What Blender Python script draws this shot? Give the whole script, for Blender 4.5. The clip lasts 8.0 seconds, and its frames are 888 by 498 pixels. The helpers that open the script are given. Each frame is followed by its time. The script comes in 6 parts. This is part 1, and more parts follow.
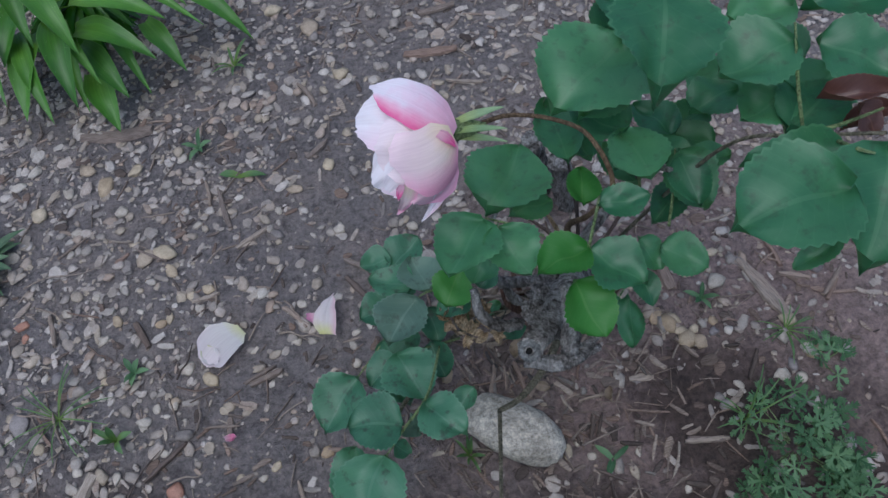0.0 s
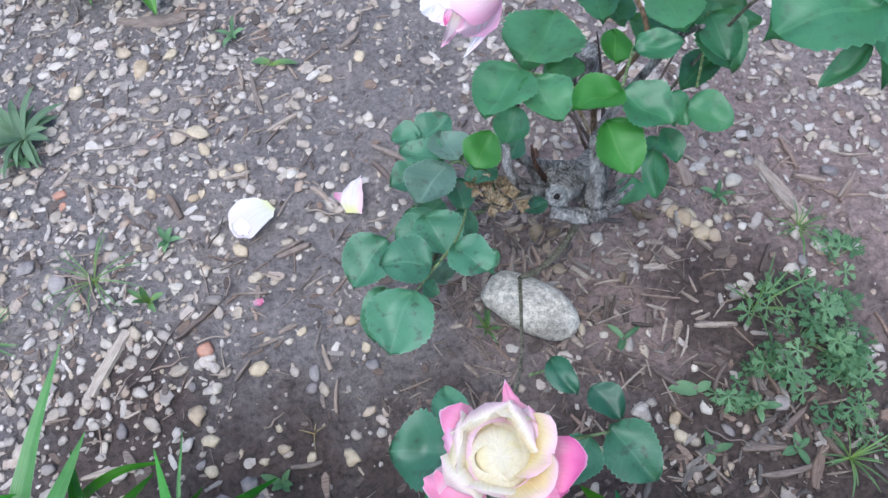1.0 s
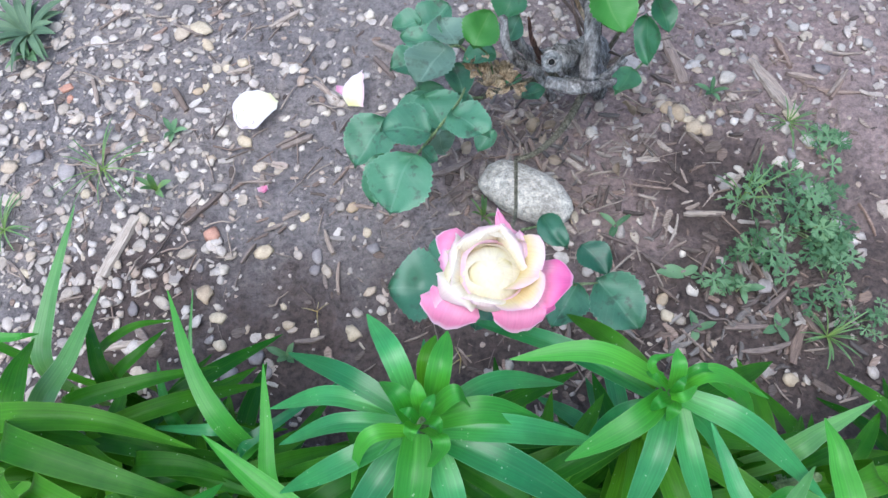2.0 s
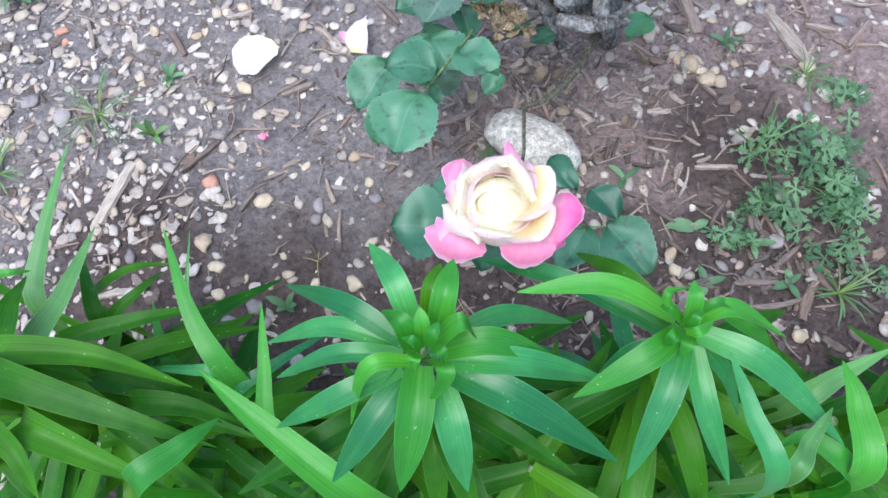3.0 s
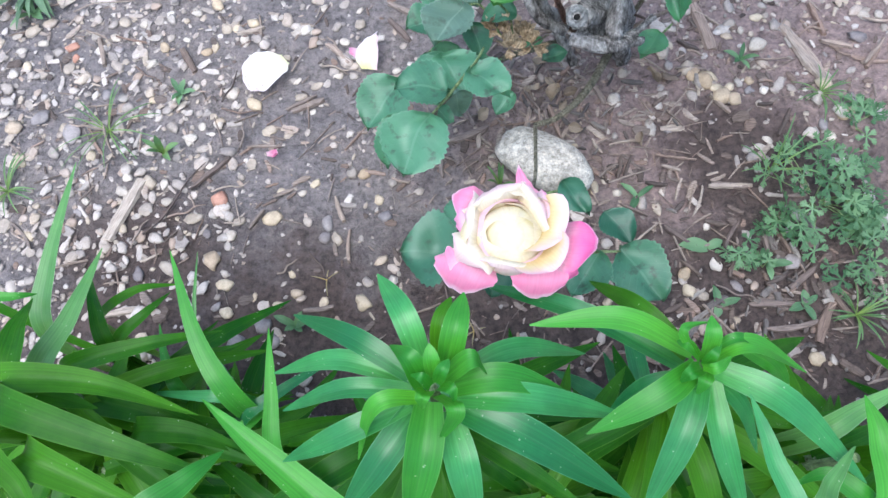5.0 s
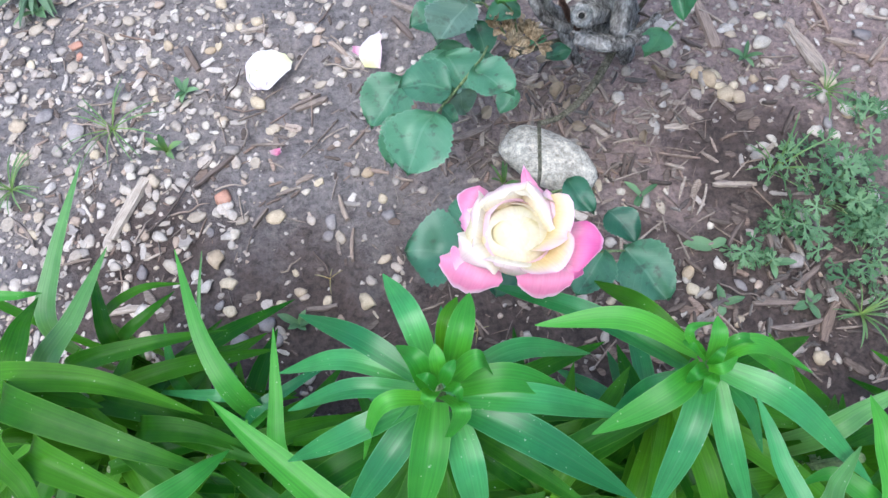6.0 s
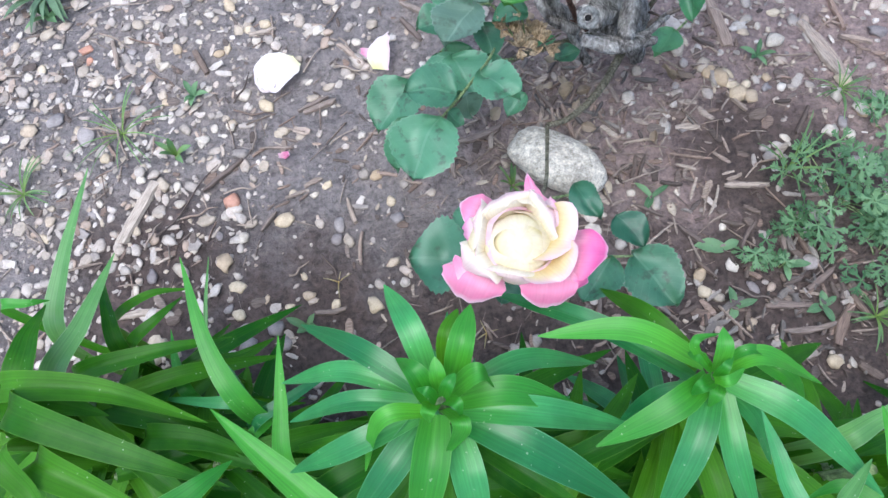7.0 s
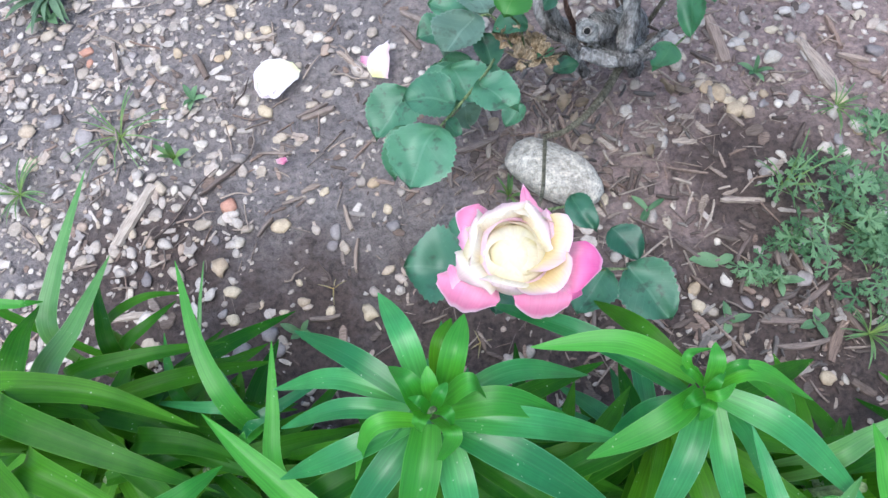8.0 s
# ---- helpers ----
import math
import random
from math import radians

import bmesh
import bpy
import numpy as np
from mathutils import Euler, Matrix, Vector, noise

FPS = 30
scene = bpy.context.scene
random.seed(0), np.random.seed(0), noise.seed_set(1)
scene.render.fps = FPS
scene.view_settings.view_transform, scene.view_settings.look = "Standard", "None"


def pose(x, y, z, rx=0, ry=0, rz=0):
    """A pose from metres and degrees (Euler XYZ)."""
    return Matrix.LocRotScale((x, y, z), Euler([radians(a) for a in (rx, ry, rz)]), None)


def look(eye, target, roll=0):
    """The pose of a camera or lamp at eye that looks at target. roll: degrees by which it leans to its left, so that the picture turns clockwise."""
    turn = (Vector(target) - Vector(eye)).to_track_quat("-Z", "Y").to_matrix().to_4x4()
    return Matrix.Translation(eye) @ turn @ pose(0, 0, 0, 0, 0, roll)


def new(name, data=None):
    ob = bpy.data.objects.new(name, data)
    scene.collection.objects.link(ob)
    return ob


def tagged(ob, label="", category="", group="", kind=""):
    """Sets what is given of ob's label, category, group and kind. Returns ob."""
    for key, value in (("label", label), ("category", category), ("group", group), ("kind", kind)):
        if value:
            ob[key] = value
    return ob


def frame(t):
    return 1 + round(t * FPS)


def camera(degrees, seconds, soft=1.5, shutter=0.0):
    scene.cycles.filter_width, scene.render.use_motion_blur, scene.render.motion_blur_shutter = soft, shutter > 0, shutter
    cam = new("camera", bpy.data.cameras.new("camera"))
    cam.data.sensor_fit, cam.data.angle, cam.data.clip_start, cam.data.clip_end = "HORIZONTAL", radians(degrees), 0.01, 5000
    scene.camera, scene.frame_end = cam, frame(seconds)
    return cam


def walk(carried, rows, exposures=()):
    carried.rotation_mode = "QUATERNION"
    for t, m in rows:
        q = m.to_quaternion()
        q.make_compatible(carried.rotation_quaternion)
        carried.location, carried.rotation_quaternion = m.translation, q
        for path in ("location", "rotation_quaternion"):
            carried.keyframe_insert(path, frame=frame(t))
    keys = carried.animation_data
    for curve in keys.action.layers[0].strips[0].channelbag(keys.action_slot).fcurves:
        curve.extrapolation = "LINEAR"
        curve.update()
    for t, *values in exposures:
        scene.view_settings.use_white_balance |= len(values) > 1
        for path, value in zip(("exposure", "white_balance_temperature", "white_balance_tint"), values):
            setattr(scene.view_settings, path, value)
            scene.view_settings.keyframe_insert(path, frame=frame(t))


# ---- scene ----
cam = camera(62.9, 8.0)
PATH = [
    (0, (0.145, 0.083, 0.977), (0.232, 1.017, -0.789), -7.5),
    (0.5, (0.116, 0.028, 0.972), (0.169, 0.922, -0.816), -7.6),
    (1, (0.097, -0.027, 0.959), (0.148, 0.82, -0.852), -6.4),
    (1.5, (0.085, -0.088, 0.954), (0.116, 0.689, -0.888), -6.8),
    (2, (0.084, -0.123, 0.954), (0.114, 0.606, -0.908), -6.8),
    (2.2, (0.083, -0.143, 0.943), (0.111, 0.561, -0.929), -6.1),
    (3.3, (0.076, -0.141, 0.921), (0.088, 0.518, -0.967), -7.2),
    (3.5, (0.079, -0.138, 0.92), (0.098, 0.551, -0.957), -6.2),
    (4, (0.079, -0.132, 0.922), (0.081, 0.564, -0.953), -7.8),
    (4.5, (0.079, -0.129, 0.923), (0.066, 0.567, -0.952), -9.1),
    (4.7, (0.079, -0.127, 0.92), (0.066, 0.559, -0.959), -9.1),
    (5.8, (0.079, -0.12, 0.916), (0.078, 0.558, -0.965), -8.0),
    (6, (0.077, -0.122, 0.918), (0.061, 0.554, -0.964), -9.3),
    (6.5, (0.082, -0.116, 0.917), (0.054, 0.559, -0.966), -10.7),
    (7, (0.087, -0.113, 0.916), (0.028, 0.558, -0.967), -13.0),
    (7.5, (0.094, -0.115, 0.915), (0.042, 0.563, -0.966), -11.9),
    (8, (0.088, -0.113, 0.917), (0.042, 0.579, -0.959), -10.7),
]
EXPOSURES = [(0.0, -0.20, 5400, 7), (0.25, 0.33, 5400, 7), (0.5, 0.76, 5420, 7), (1.0, 1.00, 5430, 7), (1.5, 1.13, 5440, 7), (2.2, 1.26, 5480, 7), (3.5, 1.36, 5540, 7), (8.0, 1.28, 5580, 7)]
walk(cam, [(t, look(eye, target, roll)) for t, eye, target, roll in PATH], EXPOSURES)

# ---- light: a bright overcast sky ----
world = bpy.data.worlds.new("overcast_sky")
scene.world = world
world.use_nodes = True
wn = world.node_tree
sky = wn.nodes.new("ShaderNodeTexSky")
sky.sky_type = "NISHITA"
sky.sun_disc = False
sky.sun_elevation, sky.sun_rotation = radians(72), radians(-140)
sky.air_density, sky.dust_density, sky.ozone_density = 1.0, 4.0, 1.0
wn.links.new(sky.outputs[0], wn.nodes["Background"].inputs[0])
wn.nodes["Background"].inputs[1].default_value = 0.13
sun = new("sun", bpy.data.lights.new("sun", "SUN"))
sun.data.energy, sun.data.angle, sun.data.color = 1.1, radians(60), (1.0, 0.96, 0.91)
sun.matrix_world = look((-0.35, -0.45, 2.2), (0, 0, 0))


# ---- materials ----
def nodes_of(name, rough=0.6, spec=0.4):
    m = bpy.data.materials.new(name)
    m.use_nodes = True
    nt = m.node_tree
    b = nt.nodes["Principled BSDF"]
    b.inputs["Roughness"].default_value = rough
    b.inputs["Specular IOR Level"].default_value = spec
    return m, nt, b


def add(nt, kind, **inputs):
    n = nt.nodes.new(kind)
    for key, value in inputs.items():
        n.inputs[key.replace("_", " ")].default_value = value
    return n


def ramp(nt, fac, stops):
    r = nt.nodes.new("ShaderNodeValToRGB")
    e = r.color_ramp.elements
    while len(e) < len(stops):
        e.new(0.5)
    for el, (p, c) in zip(e, stops):
        el.position, el.color = p, (*c, 1)
    nt.links.new(fac, r.inputs[0])
    return r.outputs[0]


def mixed(nt, fac, a, b, mode="MIX"):
    n = nt.nodes.new("ShaderNodeMix")
    n.data_type, n.blend_type = "RGBA", mode
    for sock, v in ((n.inputs[0], fac), (n.inputs[6], a), (n.inputs[7], b)):
        if isinstance(v, (int, float)):
            sock.default_value = v
        elif isinstance(v, tuple):
            sock.default_value = (*v, 1)
        else:
            nt.links.new(v, sock)
    return n.outputs[2]


def maths(nt, op, a, b=0.0):
    n = nt.nodes.new("ShaderNodeMath")
    n.operation = op
    for sock, v in ((n.inputs[0], a), (n.inputs[1], b)):
        if isinstance(v, (int, float)):
            sock.default_value = v
        else:
            nt.links.new(v, sock)
    return n.outputs[0]


def noise_of(nt, scale, detail=4.0, vector=None, rough=0.6):
    n = add(nt, "ShaderNodeTexNoise", Scale=scale, Detail=detail, Roughness=rough)
    if vector is not None:
        nt.links.new(vector, n.inputs["Vector"])
    return n.outputs[0]


def bumped(nt, b, height, strength=0.3, distance=0.002):
    n = add(nt, "ShaderNodeBump", Strength=strength, Distance=distance)
    nt.links.new(height, n.inputs["Height"])
    nt.links.new(n.outputs[0], b.inputs["Normal"])


def place(nt, which="Object"):
    return nt.nodes.new("ShaderNodeTexCoord").outputs[which]


def see_through(nt, b, colour, amount):
    """Light that comes through a thin leaf or petal."""
    t = nt.nodes.new("ShaderNodeBsdfTranslucent")
    if isinstance(colour, tuple):
        t.inputs[0].default_value = (*colour, 1)
    else:
        nt.links.new(colour, t.inputs[0])
    mx = nt.nodes.new("ShaderNodeMixShader")
    mx.inputs[0].default_value = amount
    nt.links.new(b.outputs[0], mx.inputs[1])
    nt.links.new(t.outputs[0], mx.inputs[2])
    nt.links.new(mx.outputs[0], nt.nodes["Material Output"].inputs[0])


def soil_material():
    m, nt, b = nodes_of("damp_soil", 0.8, 0.3)
    g = nt.nodes.new("ShaderNodeNewGeometry").outputs["Position"]
    big = noise_of(nt, 5.0, 5, g)
    fine = noise_of(nt, 130.0, 6, g, 0.7)
    grain = noise_of(nt, 600.0, 3, g, 0.7)
    c1 = ramp(nt, big, [(0.3, (0.122, 0.106, 0.102)), (0.46, (0.192, 0.171, 0.166)), (0.6, (0.218, 0.188, 0.174)), (0.75, (0.248, 0.222, 0.212))])
    brown = nt.nodes.new("ShaderNodeVectorMath")
    brown.operation = "DISTANCE"
    nt.links.new(g, brown.inputs[0])
    brown.inputs[1].default_value = (0.56, 0.36, 0)
    earth = maths(nt, "ADD", maths(nt, "SUBTRACT", 1.0, maths(nt, "DIVIDE", brown.outputs["Value"], 0.55)), maths(nt, "MULTIPLY", maths(nt, "SUBTRACT", noise_of(nt, 9.0, 5, g), 0.5), 1.2))
    c1 = mixed(nt, ramp(nt, earth, [(0.0, (0, 0, 0)), (0.6, (1, 1, 1))]), c1, (0.262, 0.196, 0.178))
    # damp brown patches, with the shade by lilies and bush put into the colour
    damp_shade = None
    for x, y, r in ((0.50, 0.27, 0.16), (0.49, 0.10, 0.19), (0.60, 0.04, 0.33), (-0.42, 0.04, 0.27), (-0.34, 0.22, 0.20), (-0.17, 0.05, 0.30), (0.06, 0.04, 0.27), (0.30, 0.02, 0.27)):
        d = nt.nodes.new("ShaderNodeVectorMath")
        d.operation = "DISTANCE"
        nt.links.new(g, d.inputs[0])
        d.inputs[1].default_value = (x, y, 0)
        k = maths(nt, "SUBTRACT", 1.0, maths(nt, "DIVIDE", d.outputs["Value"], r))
        damp_shade = k if damp_shade is None else maths(nt, "MAXIMUM", damp_shade, k)
    damp_shade = maths(nt, "ADD", damp_shade, maths(nt, "MULTIPLY", maths(nt, "SUBTRACT", noise_of(nt, 14.0, 5, g), 0.5), 1.1))
    c1 = mixed(nt, ramp(nt, damp_shade, [(0.05, (0, 0, 0)), (0.55, (1, 1, 1))]), c1, (0.086, 0.064, 0.056))
    c2 = ramp(nt, fine, [(0.30, (0.50, 0.49, 0.48)), (0.5, (1, 1, 1)), (0.72, (1.42, 1.38, 1.34))])
    clod = noise_of(nt, 42.0, 6, g, 0.75)
    c1 = mixed(nt, 1.0, c1, ramp(nt, clod, [(0.32, (0.52, 0.50, 0.49)), (0.48, (1, 1, 1)), (0.7, (1.28, 1.25, 1.22))]), "MULTIPLY")
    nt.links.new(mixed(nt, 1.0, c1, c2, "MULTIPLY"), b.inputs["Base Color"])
    h = maths(nt, "ADD", maths(nt, "ADD", fine, maths(nt, "MULTIPLY", grain, 0.4)), maths(nt, "MULTIPLY", clod, 1.2))
    bumped(nt, b, h, 0.85, 0.008)
    return m


def pebble_material(name, colours, rough=0.55):
    """Colours go from stone to stone, with a fine mottling on each."""
    m, nt, b = nodes_of(name, rough, 0.4)
    rnd = nt.nodes.new("ShaderNodeNewGeometry").outputs["Random Per Island"]
    obj = nt.nodes.new("ShaderNodeObjectInfo").outputs["Random"]
    pick = maths(nt, "FRACT", maths(nt, "ADD", rnd, obj))
    r = ramp(nt, pick, colours)
    g = nt.nodes.new("ShaderNodeNewGeometry").outputs["Position"]
    n1 = noise_of(nt, 90.0, 4, g)
    n2 = noise_of(nt, 500.0, 3, g)
    tone = ramp(nt, n1, [(0.3, (0.72, 0.7, 0.68)), (0.7, (1.12, 1.1, 1.08))])
    c = mixed(nt, 1.0, r, tone, "MULTIPLY")
    dirt = ramp(nt, n2, [(0.35, (0.75, 0.72, 0.7)), (0.55, (1, 1, 1))])
    nt.links.new(mixed(nt, 0.7, c, dirt, "MULTIPLY"), b.inputs["Base Color"])
    bumped(nt, b, n2, 0.25, 0.001)
    return m


def wood_material(name, stops, scale=1.0):
    m, nt, b = nodes_of(name, 0.85, 0.2)
    rnd = nt.nodes.new("ShaderNodeNewGeometry").outputs["Random Per Island"]
    obj = nt.nodes.new("ShaderNodeObjectInfo").outputs["Random"]
    c = ramp(nt, maths(nt, "FRACT", maths(nt, "ADD", rnd, obj)), stops)
    g = place(nt)
    mp = add(nt, "ShaderNodeMapping")
    mp.inputs["Scale"].default_value = (60 * scale, 600 * scale, 600 * scale)
    nt.links.new(g, mp.inputs[0])
    n = noise_of(nt, 1.0, 4, mp.outputs[0])
    tone = ramp(nt, n, [(0.3, (0.55, 0.52, 0.5)), (0.7, (1.25, 1.22, 1.2))])
    nt.links.new(mixed(nt, 1.0, c, tone, "MULTIPLY"), b.inputs["Base Color"])
    bumped(nt, b, n, 0.5, 0.001)
    return m


def bark_material(name, dark, mid, light):
    m, nt, b = nodes_of(name, 0.9, 0.2)
    g = nt.nodes.new("ShaderNodeNewGeometry").outputs["Position"]
    mp = add(nt, "ShaderNodeMapping")
    mp.inputs["Scale"].default_value = (1.0, 1.0, 0.3)
    nt.links.new(g, mp.inputs[0])
    n1, n2 = noise_of(nt, 85.0, 6, mp.outputs[0], 0.75), noise_of(nt, 320.0, 4, mp.outputs[0], 0.7)
    c = ramp(nt, n1, [(0.36, dark), (0.5, mid), (0.68, light)])
    t = ramp(nt, n2, [(0.35, (0.5, 0.5, 0.5)), (0.65, (1.3, 1.3, 1.3))])
    nt.links.new(mixed(nt, 1.0, c, t, "MULTIPLY"), b.inputs["Base Color"])
    bumped(nt, b, maths(nt, "ADD", n1, n2), 1.0, 0.006)
    return m


def stone_material():
    m, nt, b = nodes_of("speckled_fieldstone", 0.8, 0.3)
    g = nt.nodes.new("ShaderNodeNewGeometry").outputs["Position"]
    n1, n2 = noise_of(nt, 28.0, 5, g, 0.7), noise_of(nt, 360.0, 5, g, 0.75)
    c = ramp(nt, n1, [(0.3, (0.33, 0.305, 0.275)), (0.5, (0.57, 0.54, 0.49)), (0.68, (0.74, 0.715, 0.66))])
    patch = ramp(nt, noise_of(nt, 130.0, 5, g, 0.75), [(0.36, (0.50, 0.475, 0.44)), (0.52, (0.97, 0.96, 0.93)), (0.66, (1.28, 1.25, 1.18))])
    c = mixed(nt, 1.0, c, patch, "MULTIPLY")
    t = ramp(nt, n2, [(0.36, (0.68, 0.66, 0.62)), (0.5, (0.95, 0.94, 0.92)), (0.68, (1.25, 1.22, 1.15))])
    nt.links.new(mixed(nt, 1.0, c, t, "MULTIPLY"), b.inputs["Base Color"])
    bumped(nt, b, n2, 0.6, 0.003)
    return m


def add_stretch(nt):
    """Coordinates drawn out along a leaf, for streaks between its veins."""
    mp = add(nt, "ShaderNodeMapping")
    mp.inputs["Scale"].default_value = (16.0, 1.6, 1.0)
    nt.links.new(place(nt, "UV"), mp.inputs[0])
    sh = nt.nodes.new("ShaderNodeVectorMath")
    sh.operation = "ADD"
    nt.links.new(mp.outputs[0], sh.inputs[0])
    nt.links.new(nt.nodes.new("ShaderNodeObjectInfo").outputs["Location"], sh.inputs[1])
    return sh.outputs[0]


def leaf_material(name, dark, light, vein, veins="side", rough=0.5, through_amount=0.25, spots=0.0, spec=0.35):
    m, nt, b = nodes_of(name, rough, spec)
    sep = nt.nodes.new("ShaderNodeSeparateXYZ")
    nt.links.new(place(nt, "UV"), sep.inputs[0])
    u, v = sep.outputs[0], sep.outputs[1]
    rnd = nt.nodes.new("ShaderNodeObjectInfo").outputs["Random"]
    g = nt.nodes.new("ShaderNodeNewGeometry").outputs["Position"]
    n1, n2 = noise_of(nt, 35.0, 4, g), noise_of(nt, 240.0, 4, g)
    tone = maths(nt, "ADD", maths(nt, "MULTIPLY", rnd, 0.75), maths(nt, "MULTIPLY", maths(nt, "SUBTRACT", n1, 0.5), 0.9))
    c = ramp(nt, tone, [(0.05, dark), (0.85, light)])
    off = maths(nt, "ABSOLUTE", maths(nt, "SUBTRACT", u, 0.5))
    rib = maths(nt, "LESS_THAN", off, 0.022)
    if veins == "side":
        s = maths(nt, "FRACT", maths(nt, "SUBTRACT", maths(nt, "MULTIPLY", v, 8.0), maths(nt, "MULTIPLY", off, 5.0)))
        line = maths(nt, "LESS_THAN", maths(nt, "ABSOLUTE", maths(nt, "SUBTRACT", s, 0.5)), 0.05)
        rib = maths(nt, "MAXIMUM", maths(nt, "MULTIPLY", rib, 0.40), maths(nt, "MULTIPLY", line, 0.13))
        relief = maths(nt, "ADD", maths(nt, "MULTIPLY", maths(nt, "ABSOLUTE", maths(nt, "SUBTRACT", s, 0.5)), 0.35), maths(nt, "ADD", maths(nt, "MULTIPLY", n2, 0.3), maths(nt, "MULTIPLY", n1, 1.5)))
    else:
        w = maths(nt, "SINE", maths(nt, "MULTIPLY", u, 75.0))
        band = maths(nt, "LESS_THAN", off, 0.035)
        foot = ramp(nt, maths(nt, "ADD", v, maths(nt, "MULTIPLY", maths(nt, "SUBTRACT", n1, 0.5), 0.35)), [(0.05, (1, 1, 1)), (0.55, (0, 0, 0))])
        c = mixed(nt, maths(nt, "MULTIPLY", foot, 0.45), c, mixed(nt, 1.0, c, (2.1, 1.5, 0.45), "MULTIPLY"))
        streak = noise_of(nt, 1.0, 3, add_stretch(nt))
        c = mixed(nt, 0.5, c, ramp(nt, streak, [(0.35, (0.62, 0.62, 0.62)), (0.65, (1.3, 1.3, 1.3))]), "MULTIPLY")
        rib = maths(nt, "MULTIPLY", band, 0.08)
        relief = maths(nt, "ADD", maths(nt, "MULTIPLY", w, 0.008), maths(nt, "ADD", maths(nt, "MULTIPLY", n2, 0.2), maths(nt, "MULTIPLY", streak, 0.8)))
    c = mixed(nt, maths(nt, "MULTIPLY", rib, 0.75), c, vein)
    edge = maths(nt, "GREATER_THAN", off, 0.475)
    c = mixed(nt, maths(nt, "MULTIPLY", edge, 0.3), c, vein)
    # pale scuffs and specks
    vor = add(nt, "ShaderNodeTexVoronoi", Scale=230.0)
    nt.links.new(g, vor.inputs["Vector"])
    speck = maths(nt, "MULTIPLY", maths(nt, "LESS_THAN", maths(nt, "ADD", vor.outputs["Distance"], maths(nt, "MULTIPLY", n2, 0.3)), 0.28), maths(nt, "GREATER_THAN", n1, 0.58))
    c = mixed(nt, maths(nt, "MULTIPLY", speck, 0.06 if veins == "side" else 0.36), c, (0.50, 0.58, 0.46))
    if spots:
        # dark leaf-spot disease
        sp = ramp(nt, noise_of(nt, 85.0, 4, g), [(0.55, (0, 0, 0)), (1.1 - spots, (1, 1, 1))])
        c = mixed(nt, maths(nt, "MULTIPLY", sp, 0.65), c, (0.04, 0.04, 0.03))
    nt.links.new(c, b.inputs["Base Color"])
    bumped(nt, b, relief, 0.22, 0.0012)
    see_through(nt, b, mixed(nt, 1.0, c, (1.6, 1.35, 0.5), "MULTIPLY"), through_amount)
    return m


def petal_material(name, heart, middle, rim, at=(0.0, 0.55, 0.95), blotch=0.25, side=None, through_amount=0.4, lip=None):
    """From the petal's foot to its rim, with the rim's flush running inwards along the veins."""
    m, nt, b = nodes_of(name, 0.6, 0.25)
    sep = nt.nodes.new("ShaderNodeSeparateXYZ")
    nt.links.new(place(nt, "UV"), sep.inputs[0])
    g = nt.nodes.new("ShaderNodeNewGeometry").outputs["Position"]
    n1 = noise_of(nt, 55.0, 3, g)
    w = noise_of(nt, 26.0, 2, place(nt, "UV"))
    f = maths(nt, "ADD", sep.outputs[1], maths(nt, "MULTIPLY", maths(nt, "SUBTRACT", n1, 0.5), blotch * 2))
    c = ramp(nt, f, [(at[0], heart), (at[1], middle), (at[2], rim)])
    if side:
        k = maths(nt, "ADD", sep.outputs[0], maths(nt, "MULTIPLY", maths(nt, "SUBTRACT", n1, 0.5), 0.2))
        c = mixed(nt, ramp(nt, k, [(0.06, (1, 1, 1)), (0.42, (0, 0, 0))]), c, side)
    # faint veins that run from foot to rim, and a bleached edge
    mp = add(nt, "ShaderNodeMapping")
    mp.inputs["Scale"].default_value = (26.0, 1.3, 1.0)
    nt.links.new(place(nt, "UV"), mp.inputs[0])
    vein = noise_of(nt, 1.0, 3, mp.outputs[0])
    c = mixed(nt, 0.55, c, ramp(nt, vein, [(0.3, (0.86, 0.80, 0.82)), (0.7, (1.06, 1.05, 1.05))]), "MULTIPLY")
    if lip:
        c = mixed(nt, ramp(nt, maths(nt, "ADD", sep.outputs[1], maths(nt, "MULTIPLY", maths(nt, "SUBTRACT", n1, 0.5), 0.12)), [(0.92, (0, 0, 0)), (1.0, (0.8, 0.8, 0.8))]), c, lip)
    nt.links.new(c, b.inputs["Base Color"])
    bumped(nt, b, maths(nt, "ADD", n1, maths(nt, "ADD", maths(nt, "MULTIPLY", w, 0.4), maths(nt, "MULTIPLY", vein, 0.5))), 0.3, 0.002)
    see_through(nt, b, c, through_amount)
    return m


SOIL = soil_material()
WHITE_P = pebble_material("white_pebble", [(0.0, (0.551, 0.494, 0.423)), (0.5, (0.475, 0.421, 0.350)), (1.0, (0.598, 0.549, 0.488))])
TAN_P = pebble_material("tan_pebble", [(0.0, (0.475, 0.393, 0.276)), (0.35, (0.551, 0.467, 0.340)), (0.7, (0.408, 0.311, 0.202)), (1.0, (0.494, 0.421, 0.340))])
GREY_P = pebble_material("grey_pebble", [(0.0, (0.22, 0.20, 0.20)), (0.5, (0.30, 0.27, 0.26)), (1.0, (0.16, 0.14, 0.14))])
RED_P = pebble_material("terracotta_chip", [(0.0, (0.52, 0.27, 0.18)), (1.0, (0.46, 0.25, 0.18))])
